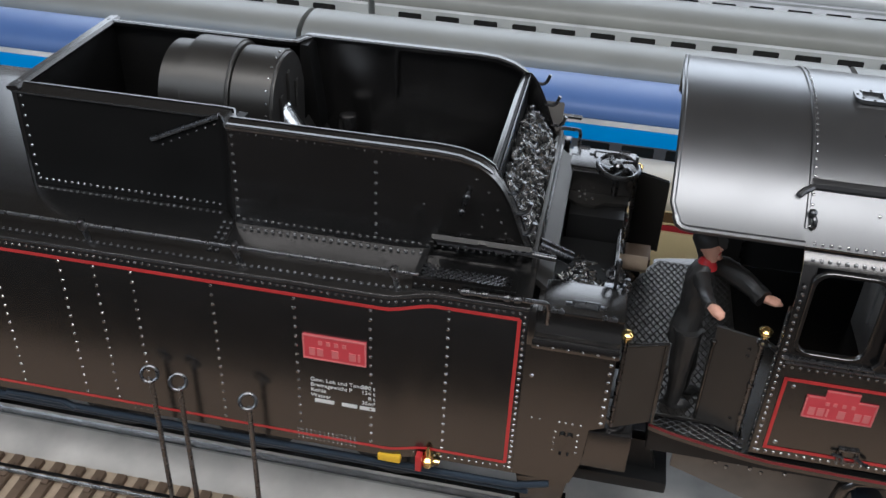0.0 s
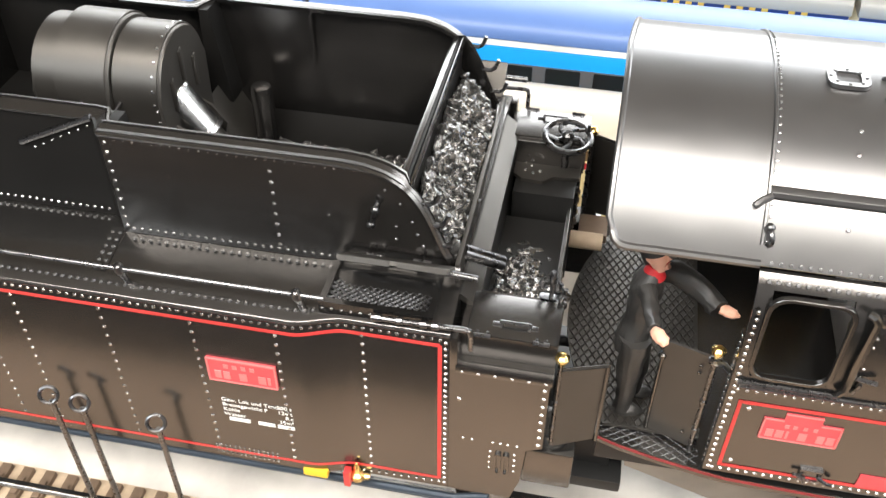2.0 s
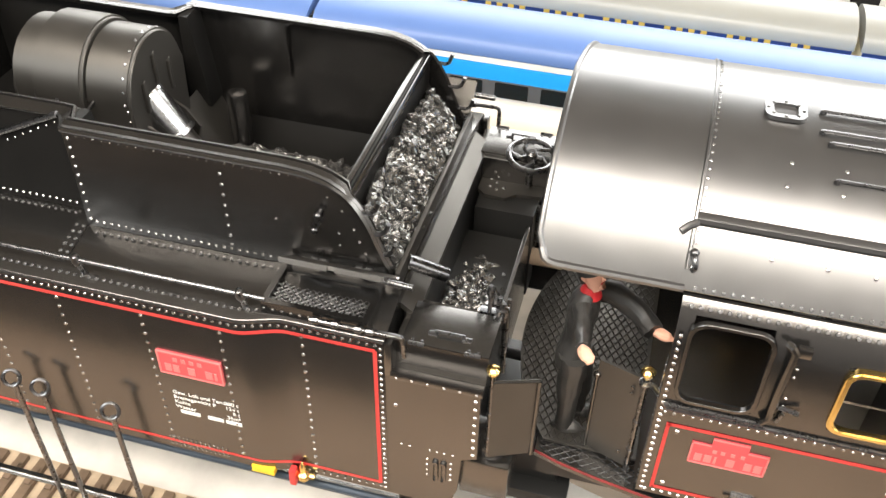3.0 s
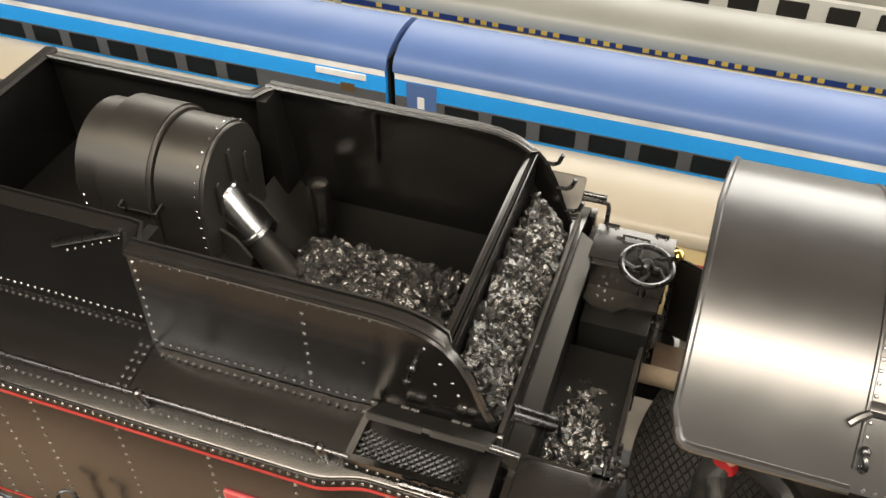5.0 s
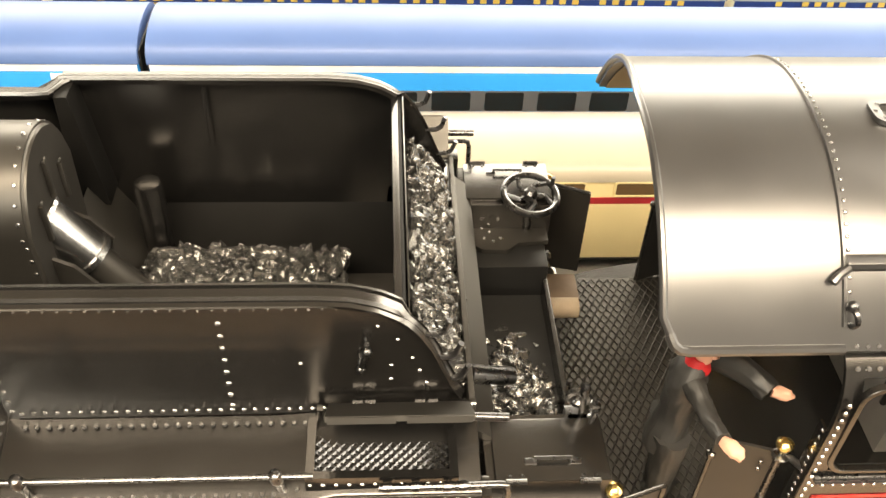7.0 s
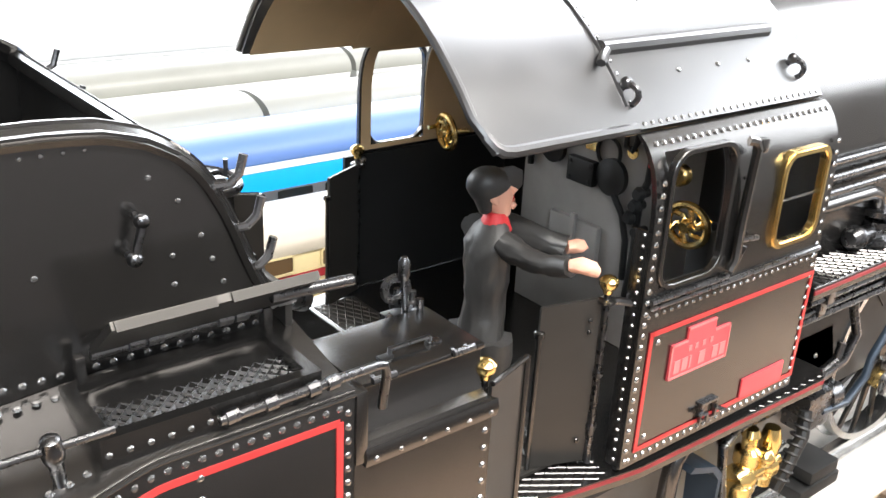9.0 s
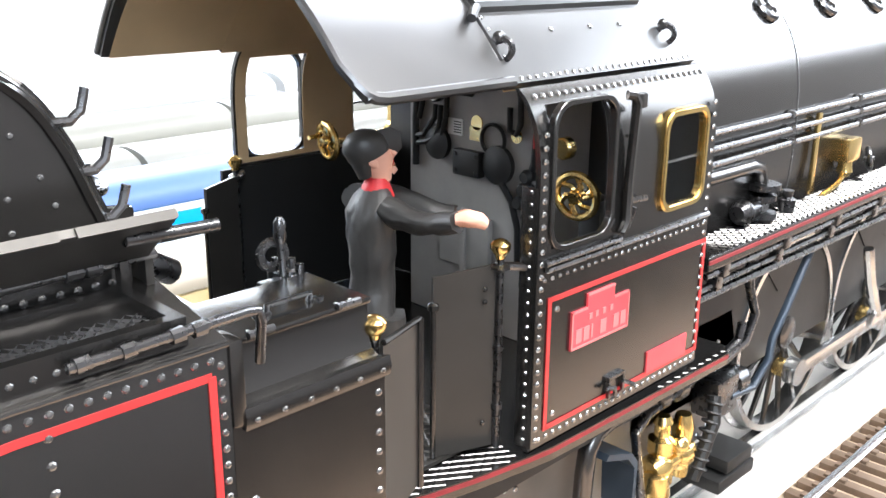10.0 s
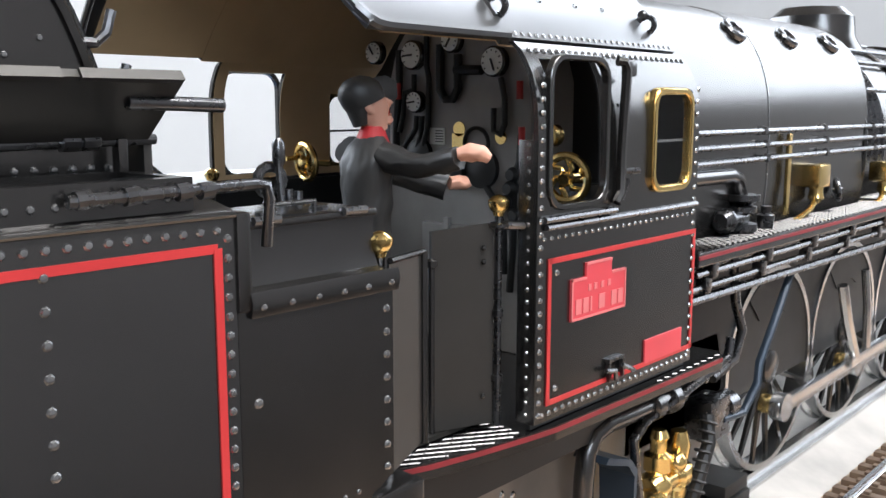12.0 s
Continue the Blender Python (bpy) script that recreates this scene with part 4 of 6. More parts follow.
        rivet_row(bm, (1.742, 0.225, 0.40), (1.742, 0.225, 1.60), 0.058, (-1, 0, 0), 0.011)
        part("rivets", bm, RIVET, side, kind="stuff")
        # Red lining and plates.
        bm = B()
        for a, b, c, d in ((1.84, 3.195, 1.077, 1.101), (1.84, 3.195, 0.432, 0.456), (1.826, 1.85, 0.432, 1.101), (3.185, 3.209, 0.432, 1.101)):
            box(bm, a, b, 0.171, 0.176, c, d)
        part("lining", bm, RED, side, "thin red lining frame", smooth=False)
        bm = B()
        prism(bm, [(2.005, 0.787), (2.475, 0.787), (2.475, 0.982), (2.345, 0.982), (2.345, 1.048), (2.125, 1.048), (2.125, 0.982), (2.005, 0.982)], "y", 0.168, 0.178)
        pl = part("number_plate", bm, PLATE, side, "red stepped number plate with pale edge", smooth=False)
        bm = B()
        for a, b, c, d in ((2.005, 2.475, 0.787, 0.797), (2.005, 2.015, 0.787, 0.982), (2.465, 2.475, 0.787, 0.982), (2.005, 2.125, 0.972, 0.982), (2.345, 2.475, 0.972, 0.982), (2.125, 2.345, 1.038, 1.048)):
            box(bm, a, b, 0.164, 0.169, c, d)
        part("plate_edge", bm, PALE, pl, smooth=False)
        bm = B()
        for x in (2.14, 2.19, 2.25, 2.31):
            box(bm, x, x + 0.025, 0.165, 0.169, 0.915, 0.945)
        for x, w in ((2.04, 0.045), (2.10, 0.045), (2.16, 0.015), (2.235, 0.05), (2.345, 0.045), (2.405, 0.045)):
            box(bm, x, x + w, 0.165, 0.169, 0.815, 0.885)
        part("plate_bar", bm, PALE, pl, smooth=False, kind="stuff")
        bm = B()
        box(bm, 2.69, 3.085, 0.168, 0.178, 0.447, 0.572, 0.003)
        part("builder_plate", bm, PLATE, side, "small plain red plate", smooth=False)
        # Belt rail, window runner, brackets, latch.
        bm = B()
        rod(bm, (1.80, 0.168, 1.24), (3.20, 0.168, 1.24), 0.014, 8)
        rod(bm, (1.78, 0.165, 1.275), (2.36, 0.165, 1.275), 0.016, 8)
        part("belt_rail", bm, STEEL, side)
        bm = B()
        pipe(bm, [(2.33, 0.16, 1.97), (2.36, 0.14, 1.965), (2.385, 0.14, 1.93), (2.375, 0.15, 1.55), (2.375, 0.15, 1.36), (2.34, 0.15, 1.31)], 0.024, 8)
        box(bm, 2.39, 2.47, 0.135, 0.178, 1.90, 1.97, 0.01)
        part("wind_deflector", bm, BLACK, side)
        bm = B()
        pipe(bm, [(2.40, 0.165, 1.455), (2.52, 0.14, 1.455)], 0.015, 8)
        pipe(bm, [(2.42, 0.17, 1.32), (2.44, 0.15, 1.42)], 0.012, 8)
        part("latch", bm, STEEL, side)
        bm = B()
        frame_ring(bm, [(2.33, 0.43), (2.47, 0.43), (2.47, 0.545), (2.33, 0.545)], [(2.345, 0.44), (2.455, 0.44), (2.455, 0.53), (2.345, 0.53)], "y", 0.155, 0.178)
        pipe(bm, [(2.29, 0.15, 0.50), (2.36, 0.14, 0.49), (2.37, 0.14, 0.44)], 0.013, 6)
        pipe(bm, [(2.44, 0.15, 0.50), (2.50, 0.13, 0.47), (2.54, 0.14, 0.45)], 0.013, 6)
        part("step_clip", bm, STEEL, side)
    # Roof furniture: seam rivets, gutter, vents, hand rails.
    bm = B()
    for k in range(46):
        y = 0.42 + 2.12 * k / 45
        dome(bm, (1.76, y, arc_z(y) + 0.001), (0, 2 * KK * (y - YL), 1), 0.0115)
    for x in (1.95, 2.15, 2.45, 2.7, 2.95):
        for y in (0.50, 0.62, 0.82, 0.95):
            if (x * 7 + y * 13) % 1 > 0.35:
                dome(bm, (x + 0.05 * y, y, arc_z(y)), (0, 2 * KK * (y - YL), 1), 0.015)
    part("rivets", bm, RIVET, cr, kind="stuff")
    bm = B()
    pipe(bm, [(1.735, y, arc_z(y) + 0.002) for y in np.linspace(0.41, 2.55, 28)], 0.012, 6)
    part("roof_seam", bm, ROOFP, cr)
    bm = B()
    rows = []
    for x in (1.74, 3.0):
        rows.append([(x, 0.585, arc_z(0.585) - 0.01), (x, 0.572, 2.36), (x, 0.578, 2.385), (x, 0.60, 2.40), (x, 0.63, 2.40), (x, 0.64, arc_z(0.64) - 0.01)])
    vs = loft(bm, rows, closed=True)
    bm.faces.new(vs[0]), bm.faces.new(vs[-1][::-1])
    pipe(bm, [(1.75, 0.58, 2.36), (1.70, 0.55, 2.345), (1.665, 0.525, 2.32)], 0.022, 8)
    part("gutter", bm, ROOFP, cr, "rain gutter with a bent drip spout")
    for x in (1.76, 3.05):
        bm = B()
        torus(bm, (x, 0.43, 2.19), (1, 0.4, 0), 0.045, 0.016, 14, 6)
        ball(bm, (x, 0.45, 2.14), 0.035, 8)
        ball(bm, (x, 0.45, 2.24), 0.03, 8)
        part("lifting_eye", bm, STEEL, cr)
    bm = B()
    z = arc_z(1.30)
    frame_ring(bm, rrect(2.02, 2.26, 1.22, 1.42, 0.06), rrect(2.07, 2.21, 1.26, 1.38, 0.03), "z", z - 0.005, z + 0.022)
    for a in range(8):
        dome(bm, (2.14 + 0.1 * math.cos(a * 0.785), 1.32 + 0.082 * math.sin(a * 0.785), z + 0.022), (0, 0, 1), 0.012)
    part("roof_vent", bm, ROOFP, cr, "riveted roof vent frame")
    for x0, x1, y in ((2.35, 3.1, 1.36), (2.35, 3.1, 1.18), (2.40, 3.1, 1.10), (2.45, 3.05, 0.88)):
        bm = B()
        z = arc_z(y) + 0.018
        rod(bm, (x0, y, z), (x1, y, z), 0.011, 6)
        for x in (x0, x1):
            dome(bm, (x, y, arc_z(y)), (0, 0, 1), 0.022, 1.2)
        part("roof_rail", bm, STEEL, cr)


GLASS = bpy.data.materials.new("clear_glass")
GLASS.use_nodes = True
_b = GLASS.node_tree.nodes["Principled BSDF"]
_b.inputs["Transmission Weight"].default_value = 1.0
_b.inputs["Roughness"].default_value = 0.02
_b.inputs["IOR"].default_value = 1.1
build_cab()


# ---- mirrored fittings of the far side ----
def mirror_thing(root, yc, label):
    made = {}
    for o in (root, *root.children_recursive):
        data = None
        if o.data:
            data = o.data.copy()
            data.transform(Matrix.Translation((0, 2 * yc * SC, 0)) @ Matrix.Diagonal((1, -1, 1, 1)))
            data.flip_normals()
        c = new(o.name.split(".")[0], data)
        for key in ("label", "category", "group", "kind"):
            if key in o:
                c[key] = o[key]
        made[o] = c
        if o is root:
            c.location = (o.location.x, 2 * yc * SC - o.location.y, o.location.z)
            c["label"] = label
        else:
            c.parent = made[o.parent]
            if o.parent is root:
                c.matrix_parent_inverse = Matrix.Translation(-made[root].location)
    return made[root]


for ob in list(scene.objects):
    if ob.name == "front_locker":
        mirror_thing(ob, YC, "black riveted locker with grab bar on the far tender side")
    if ob.name == "mesh_tool_bin":
        mirror_thing(ob, YC, "black tool bin with raised lid on the far tender side")
    if ob.name == "tender_gate":
        mirror_thing(ob, YC, "black steel gate leaf of the far tender side")
    if ob.name == "cab_gate":
        mirror_thing(ob, YL, "black steel gate leaf of the far cab side").location.x += 0.14 * SC


# ---- tender front fittings ----
def spoked_wheel(bm, c, axis, r, tube, spokes=5, hub=0.03):
    torus(bm, c, axis, r, tube, 30, 8)
    a, s, u = basis(axis)
    c = Vector(c)
    for k in range(spokes):
        t = k * math.tau / spokes
        d = math.cos(t) * s + math.sin(t) * u
        e = math.cos(t + 0.5) * s + math.sin(t + 0.5) * u
        pipe(bm, [c + d * hub * 0.5, c + d * r * 0.5, c + e * r * 0.96], tube * 0.75, 6)
    lathe(bm, c - a * tube * 2, c + a * tube * 2, [(0, hub * 0.7), (0.2, hub), (0.8, hub), (1, hub * 0.6)], 14)


def build_brake_stand():
    root = thing("brake_stand", (0.42, 2.1, 0.33), "black handbrake stand with a spoked handwheel on the tender front", "handbrake")
    bm = B()
    box(bm, 0.19, 0.66, 1.84, 2.10, 0.33, 1.165, 0.015)
    part("casing", bm, DEEP, root)
    bm = B()
    prism(bm, [(0.17, 2.03), (0.24, 1.97), (0.40, 1.96), (0.48, 2.03), (0.68, 2.05), (0.68, 2.40), (0.17, 2.40)], "z", 1.17, 1.20)
    pl = part("top_plate", bm, DRUM, root)
    bm = B()
    for x, y in ((0.26, 2.08), (0.32, 2.05), (0.30, 2.14), (0.37, 2.08), (0.25, 2.18)):
        dome(bm, (x, y, 1.20), (0, 0, 1), 0.016)
    part("bolts", bm, RIVET, pl, kind="stuff")
    bm = B()
    rod(bm, (0.55, 2.185, 1.18), (0.55, 2.185, 1.48), 0.03, 12)
    part("spindle", bm, STEEL, root)
    bm = B()
    spoked_wheel(bm, (0.55, 2.185, 1.48), (0.08, -0.12, 1), 0.175, 0.022, 5, 0.045)
    rod(bm, (0.70, 2.26, 1.48), (0.70, 2.26, 1.56), 0.014, 8)
    part("handwheel", bm, STEEL, root, "dark spoked handwheel")
    bm = B()
    rod(bm, (0.67, 2.0, 0.75), (0.67, 2.0, 1.15), 0.016, 8)
    for z in (0.80, 0.9, 1.02, 1.1):
        rod(bm, (0.67, 1.985, z), (0.67, 2.015, z + 0.02), 0.03, 8)
    part("chain", bm, STEEL, root)
    bm = B()
    pipe(bm, [(0.17, 2.42, 1.28), (0.17, 2.42, 1.33), (0.46, 2.42, 1.33), (0.46, 2.42, 1.21)], 0.017, 8)
    part("guard_rail", bm, STEEL, root)


build_brake_stand()


def build_well():
    root = thing("coal_well", (0.4, 1.0, 0.33), "dark plate-sided coal well at the tender front", "coal well")
    bm = B()
    box(bm, 0.16, 0.64, 0.50, 1.80, 0.80, 0.95)
    part("well_floor", bm, DEEP, root, smooth=False)
    bm = B()
    box(bm, 0.62, 0.65, 0.50, 1.80, 0.33, 1.10, 0.006)
    part("well_plate", bm, BLACK, root, smooth=False)
    bm = B()
    rod(bm, (0.665, 0.95, 0.35), (0.665, 0.95, 1.12), 0.014, 8)
    part("plate_edge", bm, STEEL, root)
    # Shovelling shield: the light wooden roller and box between the engines.
    bm = B()
    lathe(bm, (0.66, 1.92, 0.70), (0.92, 1.92, 0.70), [(0, 0.07), (1, 0.07)], 18)
    part("roller", bm, BALLAST, root, "pale wooden roller")
    bm = B()
    box(bm, 0.72, 0.95, 2.0, 2.25, 0.62, 0.70, 0.01)
    part("stay", bm, SLEEPER, root)


build_well()


def build_lever():
    root = thing("regulator_lever", (0.615, 0.48, 1.425), "small black lever stand behind the locker lid", "lever")
    bm = B()
    box(bm, 0.54, 0.70, 0.44, 0.56, 1.30, 1.40, 0.01)
    part("lever_base", bm, STEEL, root)
    bm = B()
    rod(bm, (0.615, 0.48, 1.38), (0.614, 0.497, 1.56), 0.014, 10)
    lathe(bm, (0.614, 0.495, 1.55), (0.614, 0.497, 1.65), [(0, 0.016), (0.2, 0.024), (0.8, 0.024), (1, 0.012)], 12)
    torus(bm, (0.60, 0.53, 1.50), (0.2, 1, 0), 0.05, 0.02, 14, 6)
    part("lever_arm", bm, STEEL, root)
    for x, y in ((0.68, 0.47), (0.70, 0.55), (0.66, 0.60)):
        bm = B()
        lathe(bm, (x, y, 1.30), (x, y, 1.46), [(0, 0.02), (0.4, 0.02), (0.45, 0.034), (0.7, 0.034), (0.75, 0.016), (1, 0.016)], 10)
        part("valve", bm, STEEL, root)


build_lever()


# ---- locomotive footplate ----
def near_edge(x):
    pts = [(1.03, 0.345), (1.20, 0.29), (1.45, 0.235), (1.75, 0.185), (1.9, 0.165), (3.52, 0.125), (3.62, 0.20)]
    for (a, ya), (b, yb) in zip(pts, pts[1:]):
        if x <= b:
            return ya + (yb - ya) * (x - a) / (b - a)
    return pts[-1][1]


FALL = (2.56, 1.83, 1.48)


def build_footplate():
    root = LOCO
    xs = [1.03, 1.20, 1.45, 1.75, 1.9, 3.52, 3.62]
    out = [(x, near_edge(x)) for x in xs] + [(x, 2 * YL - near_edge(x)) for x in xs[::-1]]
    bm = B()
    prism(bm, out, "z", 0.255, 0.325)
    fp = part("footplate", bm, BLACK, root, "footplate with diamond tread and red edge", smooth=False)
    bm = B()
    rows = [[(x, near_edge(x) - 0.004, 0.294), (x, near_edge(x) - 0.004, 0.317)] for x in xs]
    slab(bm, rows, lambda p: p + Vector((0.001, 0.006, 0)))
    part("red_edge", bm, MAROON, fp, "red painted edge")
    bm = B()
    # Diamond tread ribs, cut to the open footplate and the narrow strip beside the cab.
    for s in (1, -1):
        for k in range(-60, 140):
            seg = None
            pts = []
            for j in range(0, 61):
                f = j / 60
                y = 0.10 + 1.0 * f
                x = 1.0 + 0.085 * k + (1.5 * f if s > 0 else 1.5 * (1 - f))
                ok = 1.035 < x < 3.60 and y > near_edge(x) + 0.008 and (x < 1.73 or y < 0.172)
                if ok:
                    pts.append((x, y, 0.327))
                elif pts:
                    break
            if len(pts) > 1:
                pipe(bm, [pts[0], pts[-1]], 0.0045, 4)
    part("diamond_tread", bm, BLACK, fp, kind="stuff")
    # Rounded fall plate, treaded all over as far as the cab.
    cx, r, fy = FALL
    arc = [(cx - r * math.cos(a), fy + r * math.sin(a)) for a in np.linspace(-0.62, 0.62, 36)]
    bm = B()
    prism(bm, [(1.72, arc[0][1])] + arc + [(1.72, arc[-1][1])], "z", 0.345, 0.365)
    fall = part("fall_plate", bm, DRUM, root, "rounded diamond tread fall plate", smooth=False)
    bm = B()
    for s in (1, -1):
        for k in range(-60, 60):
            pts = []
            for j in range(0, 121):
                f = j / 120
                y = 0.3 + 2.4 * f
                x = 0.4 + 0.06 * k + (1.4 * f if s > 0 else 1.4 * (1 - f))
                if x < 1.70 and arc[0][1] + 0.02 < y < arc[-1][1] - 0.02 and ((x - cx) ** 2 + (y - fy) ** 2 < (r - 0.012) ** 2):
                    pts.append((x, y, 0.367))
                elif pts:
                    break
            if len(pts) > 1:
                pipe(bm, [pts[0], pts[-1]], 0.006, 4)
    part("diamond_tread", bm, DRUM, fall, kind="stuff")
    bm = B()
    box(bm, 1.05, 3.3, 0.4, 2 * YL - 0.4, 0.0, 0.255)
    part("drag_box", bm, DEEP, root, smooth=False)
    # Lower cab plates inside, dark.
    for y in (0.21, 2 * YL - 0.235):
        bm = B()
        box(bm, 1.76, 3.2, y, y + 0.025, 0.33, 1.28)
        part("inner_side", bm, DEEP, root, smooth=False)


build_footplate()


def build_backhead():
    root = LOCO
    XB = 2.75
    prof = [(y, z) for y, z in shell_profile() if z > 0.5]
    full = [(0.24, 0.33)] + [(y + (YL - y) * 0.05, z - 0.04) for y, z in prof] + [(2 * YL - y - (YL - y) * 0.05, z - 0.04) for y, z in prof[::-1][1:]] + [(2 * YL - 0.24, 0.33)]
    bm = B()
    prism(bm, [(0.96, 0.33), (0.96, 1.9), (1.02, 2.1), (1.15, 2.3), (1.35, 2.45), (1.6, 2.45), (1.85, 2.3), (2.0, 2.1), (2.06, 1.9), (2.06, 0.33)], "x", XB, 3.2)
    bh = part("backhead", bm, GREY, root, "grey boiler backhead with gauges and pipes")
    bm = B()
    prism(bm, full, "x", 3.17, 3.2)
    part("cab_front", bm, DEEP, root)
    def bpart(name, bm2, mat, parent, label="", smooth=True):
        # All fittings sit a little towards the near side.
        bmesh.ops.translate(bm2, vec=(0, -0.05, 0), verts=bm2.verts)
        return part(name, bm2, mat, parent, label, smooth)
    for y, z, r in ((2.20, 2.09, 0.065), (1.874, 2.065, 0.08), (1.56, 2.14, 0.065), (1.242, 2.01, 0.078), (1.851, 1.785, 0.06)):
        bm = B()
        lathe(bm, (XB, y, z), (XB - 0.06, y, z), [(0, r * 0.9), (0.2, r * 1.12), (0.85, r * 1.12), (1.0, r * 1.02)], 26)
        g = bpart("gauge", bm, BLACK, bh, "round white-faced pressure gauge")
        bm = B()
        lathe(bm, (XB - 0.058, y, z), (XB - 0.065, y, z), [(0, r * 0.97), (1, r * 0.95)], 26)
        ob = bpart("gauge_dial", bm, DIAL, bh, "white gauge dial")
        bm = B()
        a = 0.6 + y * 3
        rod(bm, (XB - 0.069, y - 0.2 * r * math.cos(a), z - 0.2 * r * math.sin(a)), (XB - 0.069, y + 0.7 * r * math.cos(a), z + 0.7 * r * math.sin(a)), 0.006, 6)
        for k in range(9):
            t = radians(-40 + 32.5 * k)
            rod(bm, (XB - 0.067, y + 0.72 * r * math.cos(t), z + 0.72 * r * math.sin(t)), (XB - 0.067, y + 0.86 * r * math.cos(t), z + 0.86 * r * math.sin(t)), 0.004, 4)
        bpart("dial_marks", bm, DEEP, ob)
    def pb(pts, r=0.017):
        bm2 = B()
        pipe(bm2, [(XB - 0.03, y, z) for y, z in pts], r, 8)
        bpart("backhead_pipe", bm2, DEEP, bh)
    pb([(1.66, 2.12), (1.66, 1.86), (1.62, 1.80), (1.56, 1.80), (1.52, 1.86), (1.52, 2.06)], 0.026)
    pb([(1.54, 1.97), (1.34, 1.965)], 0.028)
    pb([(1.20, 1.92), (1.17, 1.80), (1.17, 1.66), (1.20, 1.60), (1.25, 1.62), (1.25, 1.75)], 0.018)
    pb([(1.874, 1.95), (1.874, 1.86), (1.95, 1.84), (1.97, 1.70), (2.0, 1.60)])
    pb([(1.851, 1.70), (1.86, 1.62), (1.92, 1.55), (1.96, 1.50), (2.03, 1.49)])
    pb([(1.81, 1.70), (1.82, 1.58), (1.86, 1.50), (1.93, 1.46), (2.03, 1.44)])
    pb([(1.77, 2.2), (1.77, 2.0), (1.75, 1.92), (1.76, 1.65), (1.80, 1.52)])
    pb([(2.0, 2.1), (2.0, 1.9), (2.03, 1.6), (2.03, 1.3)], 0.022)
    pb([(1.05, 1.60), (1.06, 1.45), (1.10, 1.36), (1.10, 1.0), (1.12, 0.7)], 0.022)
    pb([(1.30, 1.30), (1.22, 1.20), (1.17, 1.05), (1.16, 0.8)], 0.02)
    for y, z, r in ((1.843, 1.462, 0.10), (1.342, 1.40, 0.115)):
        bm = B()
        lathe(bm, (XB, y, z), (XB - 0.05, y, z), [(0, r), (0.7, r), (0.75, r * 0.8), (0.8, r * 0.7), (1, r * 0.3)], 24)
        bpart("wash_plug", bm, DEEP, bh)
    bm = B()
    torus(bm, (XB - 0.02, 1.386, 1.545), (1, 0, 0), 0.09, 0.012, 26, 6)
    bpart("pipe_loop", bm, DEEP, bh)
    bm = B()
    box(bm, XB - 0.06, XB, 1.46, 1.68, 1.30, 1.46, 0.015)
    for y, z in ((1.49, 1.33), (1.65, 1.33), (1.49, 1.43), (1.65, 1.43)):
        dome(bm, (XB - 0.06, y, z), (-1, 0, 0), 0.015)
    bpart("injector_cover", bm, DEEP, bh)
    bm = B()
    box(bm, XB - 0.05, XB, 1.38, 1.80, 0.72, 1.06, 0.02)
    box(bm, XB - 0.07, XB - 0.04, 1.56, 1.60, 0.70, 1.10, 0.006)
    bpart("fire_door", bm, GREY, bh, "grey sliding fire door")
    bm = B()
    box(bm, XB - 0.008, XB, 1.645, 1.765, 1.53, 1.63)
    sg = bpart("notice_plate", bm, DIAL, bh, "small white notice plate", smooth=False)
    bm = B()
    for k in range(5):
        box(bm, XB - 0.011, XB - 0.007, 1.655, 1.715, 1.545 + 0.016 * k, 1.551 + 0.016 * k)
    bpart("notice_bar", bm, DEEP, sg, smooth=False)
    bm = B()
    box(bm, XB - 0.008, XB, 1.475, 1.585, 1.515, 1.60)
    lathe(bm, (XB, 1.53, 1.625), (XB - 0.008, 1.53, 1.625), [(0, 0.045), (1, 0.045)], 20)
    lathe(bm, (XB, 1.217, 1.584), (XB - 0.008, 1.217, 1.584), [(0, 0.04), (1, 0.04)], 20)
    bpart("brass_plates", bm, BRASS, bh, "small brass data plates", smooth=False)
    for y, z in ((1.058, 1.849), (1.042, 1.597), (2.0, 1.85)):
        bm = B()
        rod(bm, (XB - 0.04, y, z - 0.05), (XB - 0.04, y, z + 0.05), 0.02, 10)
        bpart("red_handle", bm, RED, bh, "small red lever grip")
    for y, z in ((1.10, 1.30), (1.13, 1.22), (1.06, 1.15), (1.08, 1.38)):
        bm = B()
        lathe(bm, (XB - 0.1, y, z), (XB, y, z), [(0, 0.03), (0.3, 0.045), (0.6, 0.03), (1, 0.03)], 12)
        bpart("water_valve", bm, DEEP, bh)
    # Reversing handwheels on both cab sides.
    for y, s in ((0.523, 1), (2 * YL - 0.40, -1)):
        bm = B()
        spoked_wheel(bm, (2.47, y, 1.40), (1, 0.15 * s, 0.1), 0.115, 0.022, 6, 0.04)
        rod(bm, (2.47, y, 1.40), (2.66, y, 1.38), 0.022, 10)
        rod(bm, (2.38, y - 0.09 * s, 1.42), (2.47, y - 0.09 * s, 1.42), 0.016, 8)
        part("reversing_wheel", bm, BRASS, root, "polished brass spoked handwheel")
    bm = B()
    box(bm, 2.6, 2.75, 0.46, 0.60, 0.33, 1.36, 0.02)
    part("reverser_stand", bm, DEEP, root)
    bm = B()
    lathe(bm, (2.60, 0.69, 1.61), (2.54, 0.69, 1.61), [(0, 0.06), (0.8, 0.06), (1, 0.05)], 22)
    part("side_gauge", bm, BRASS, root, "brass-rimmed side gauge")


build_backhead()


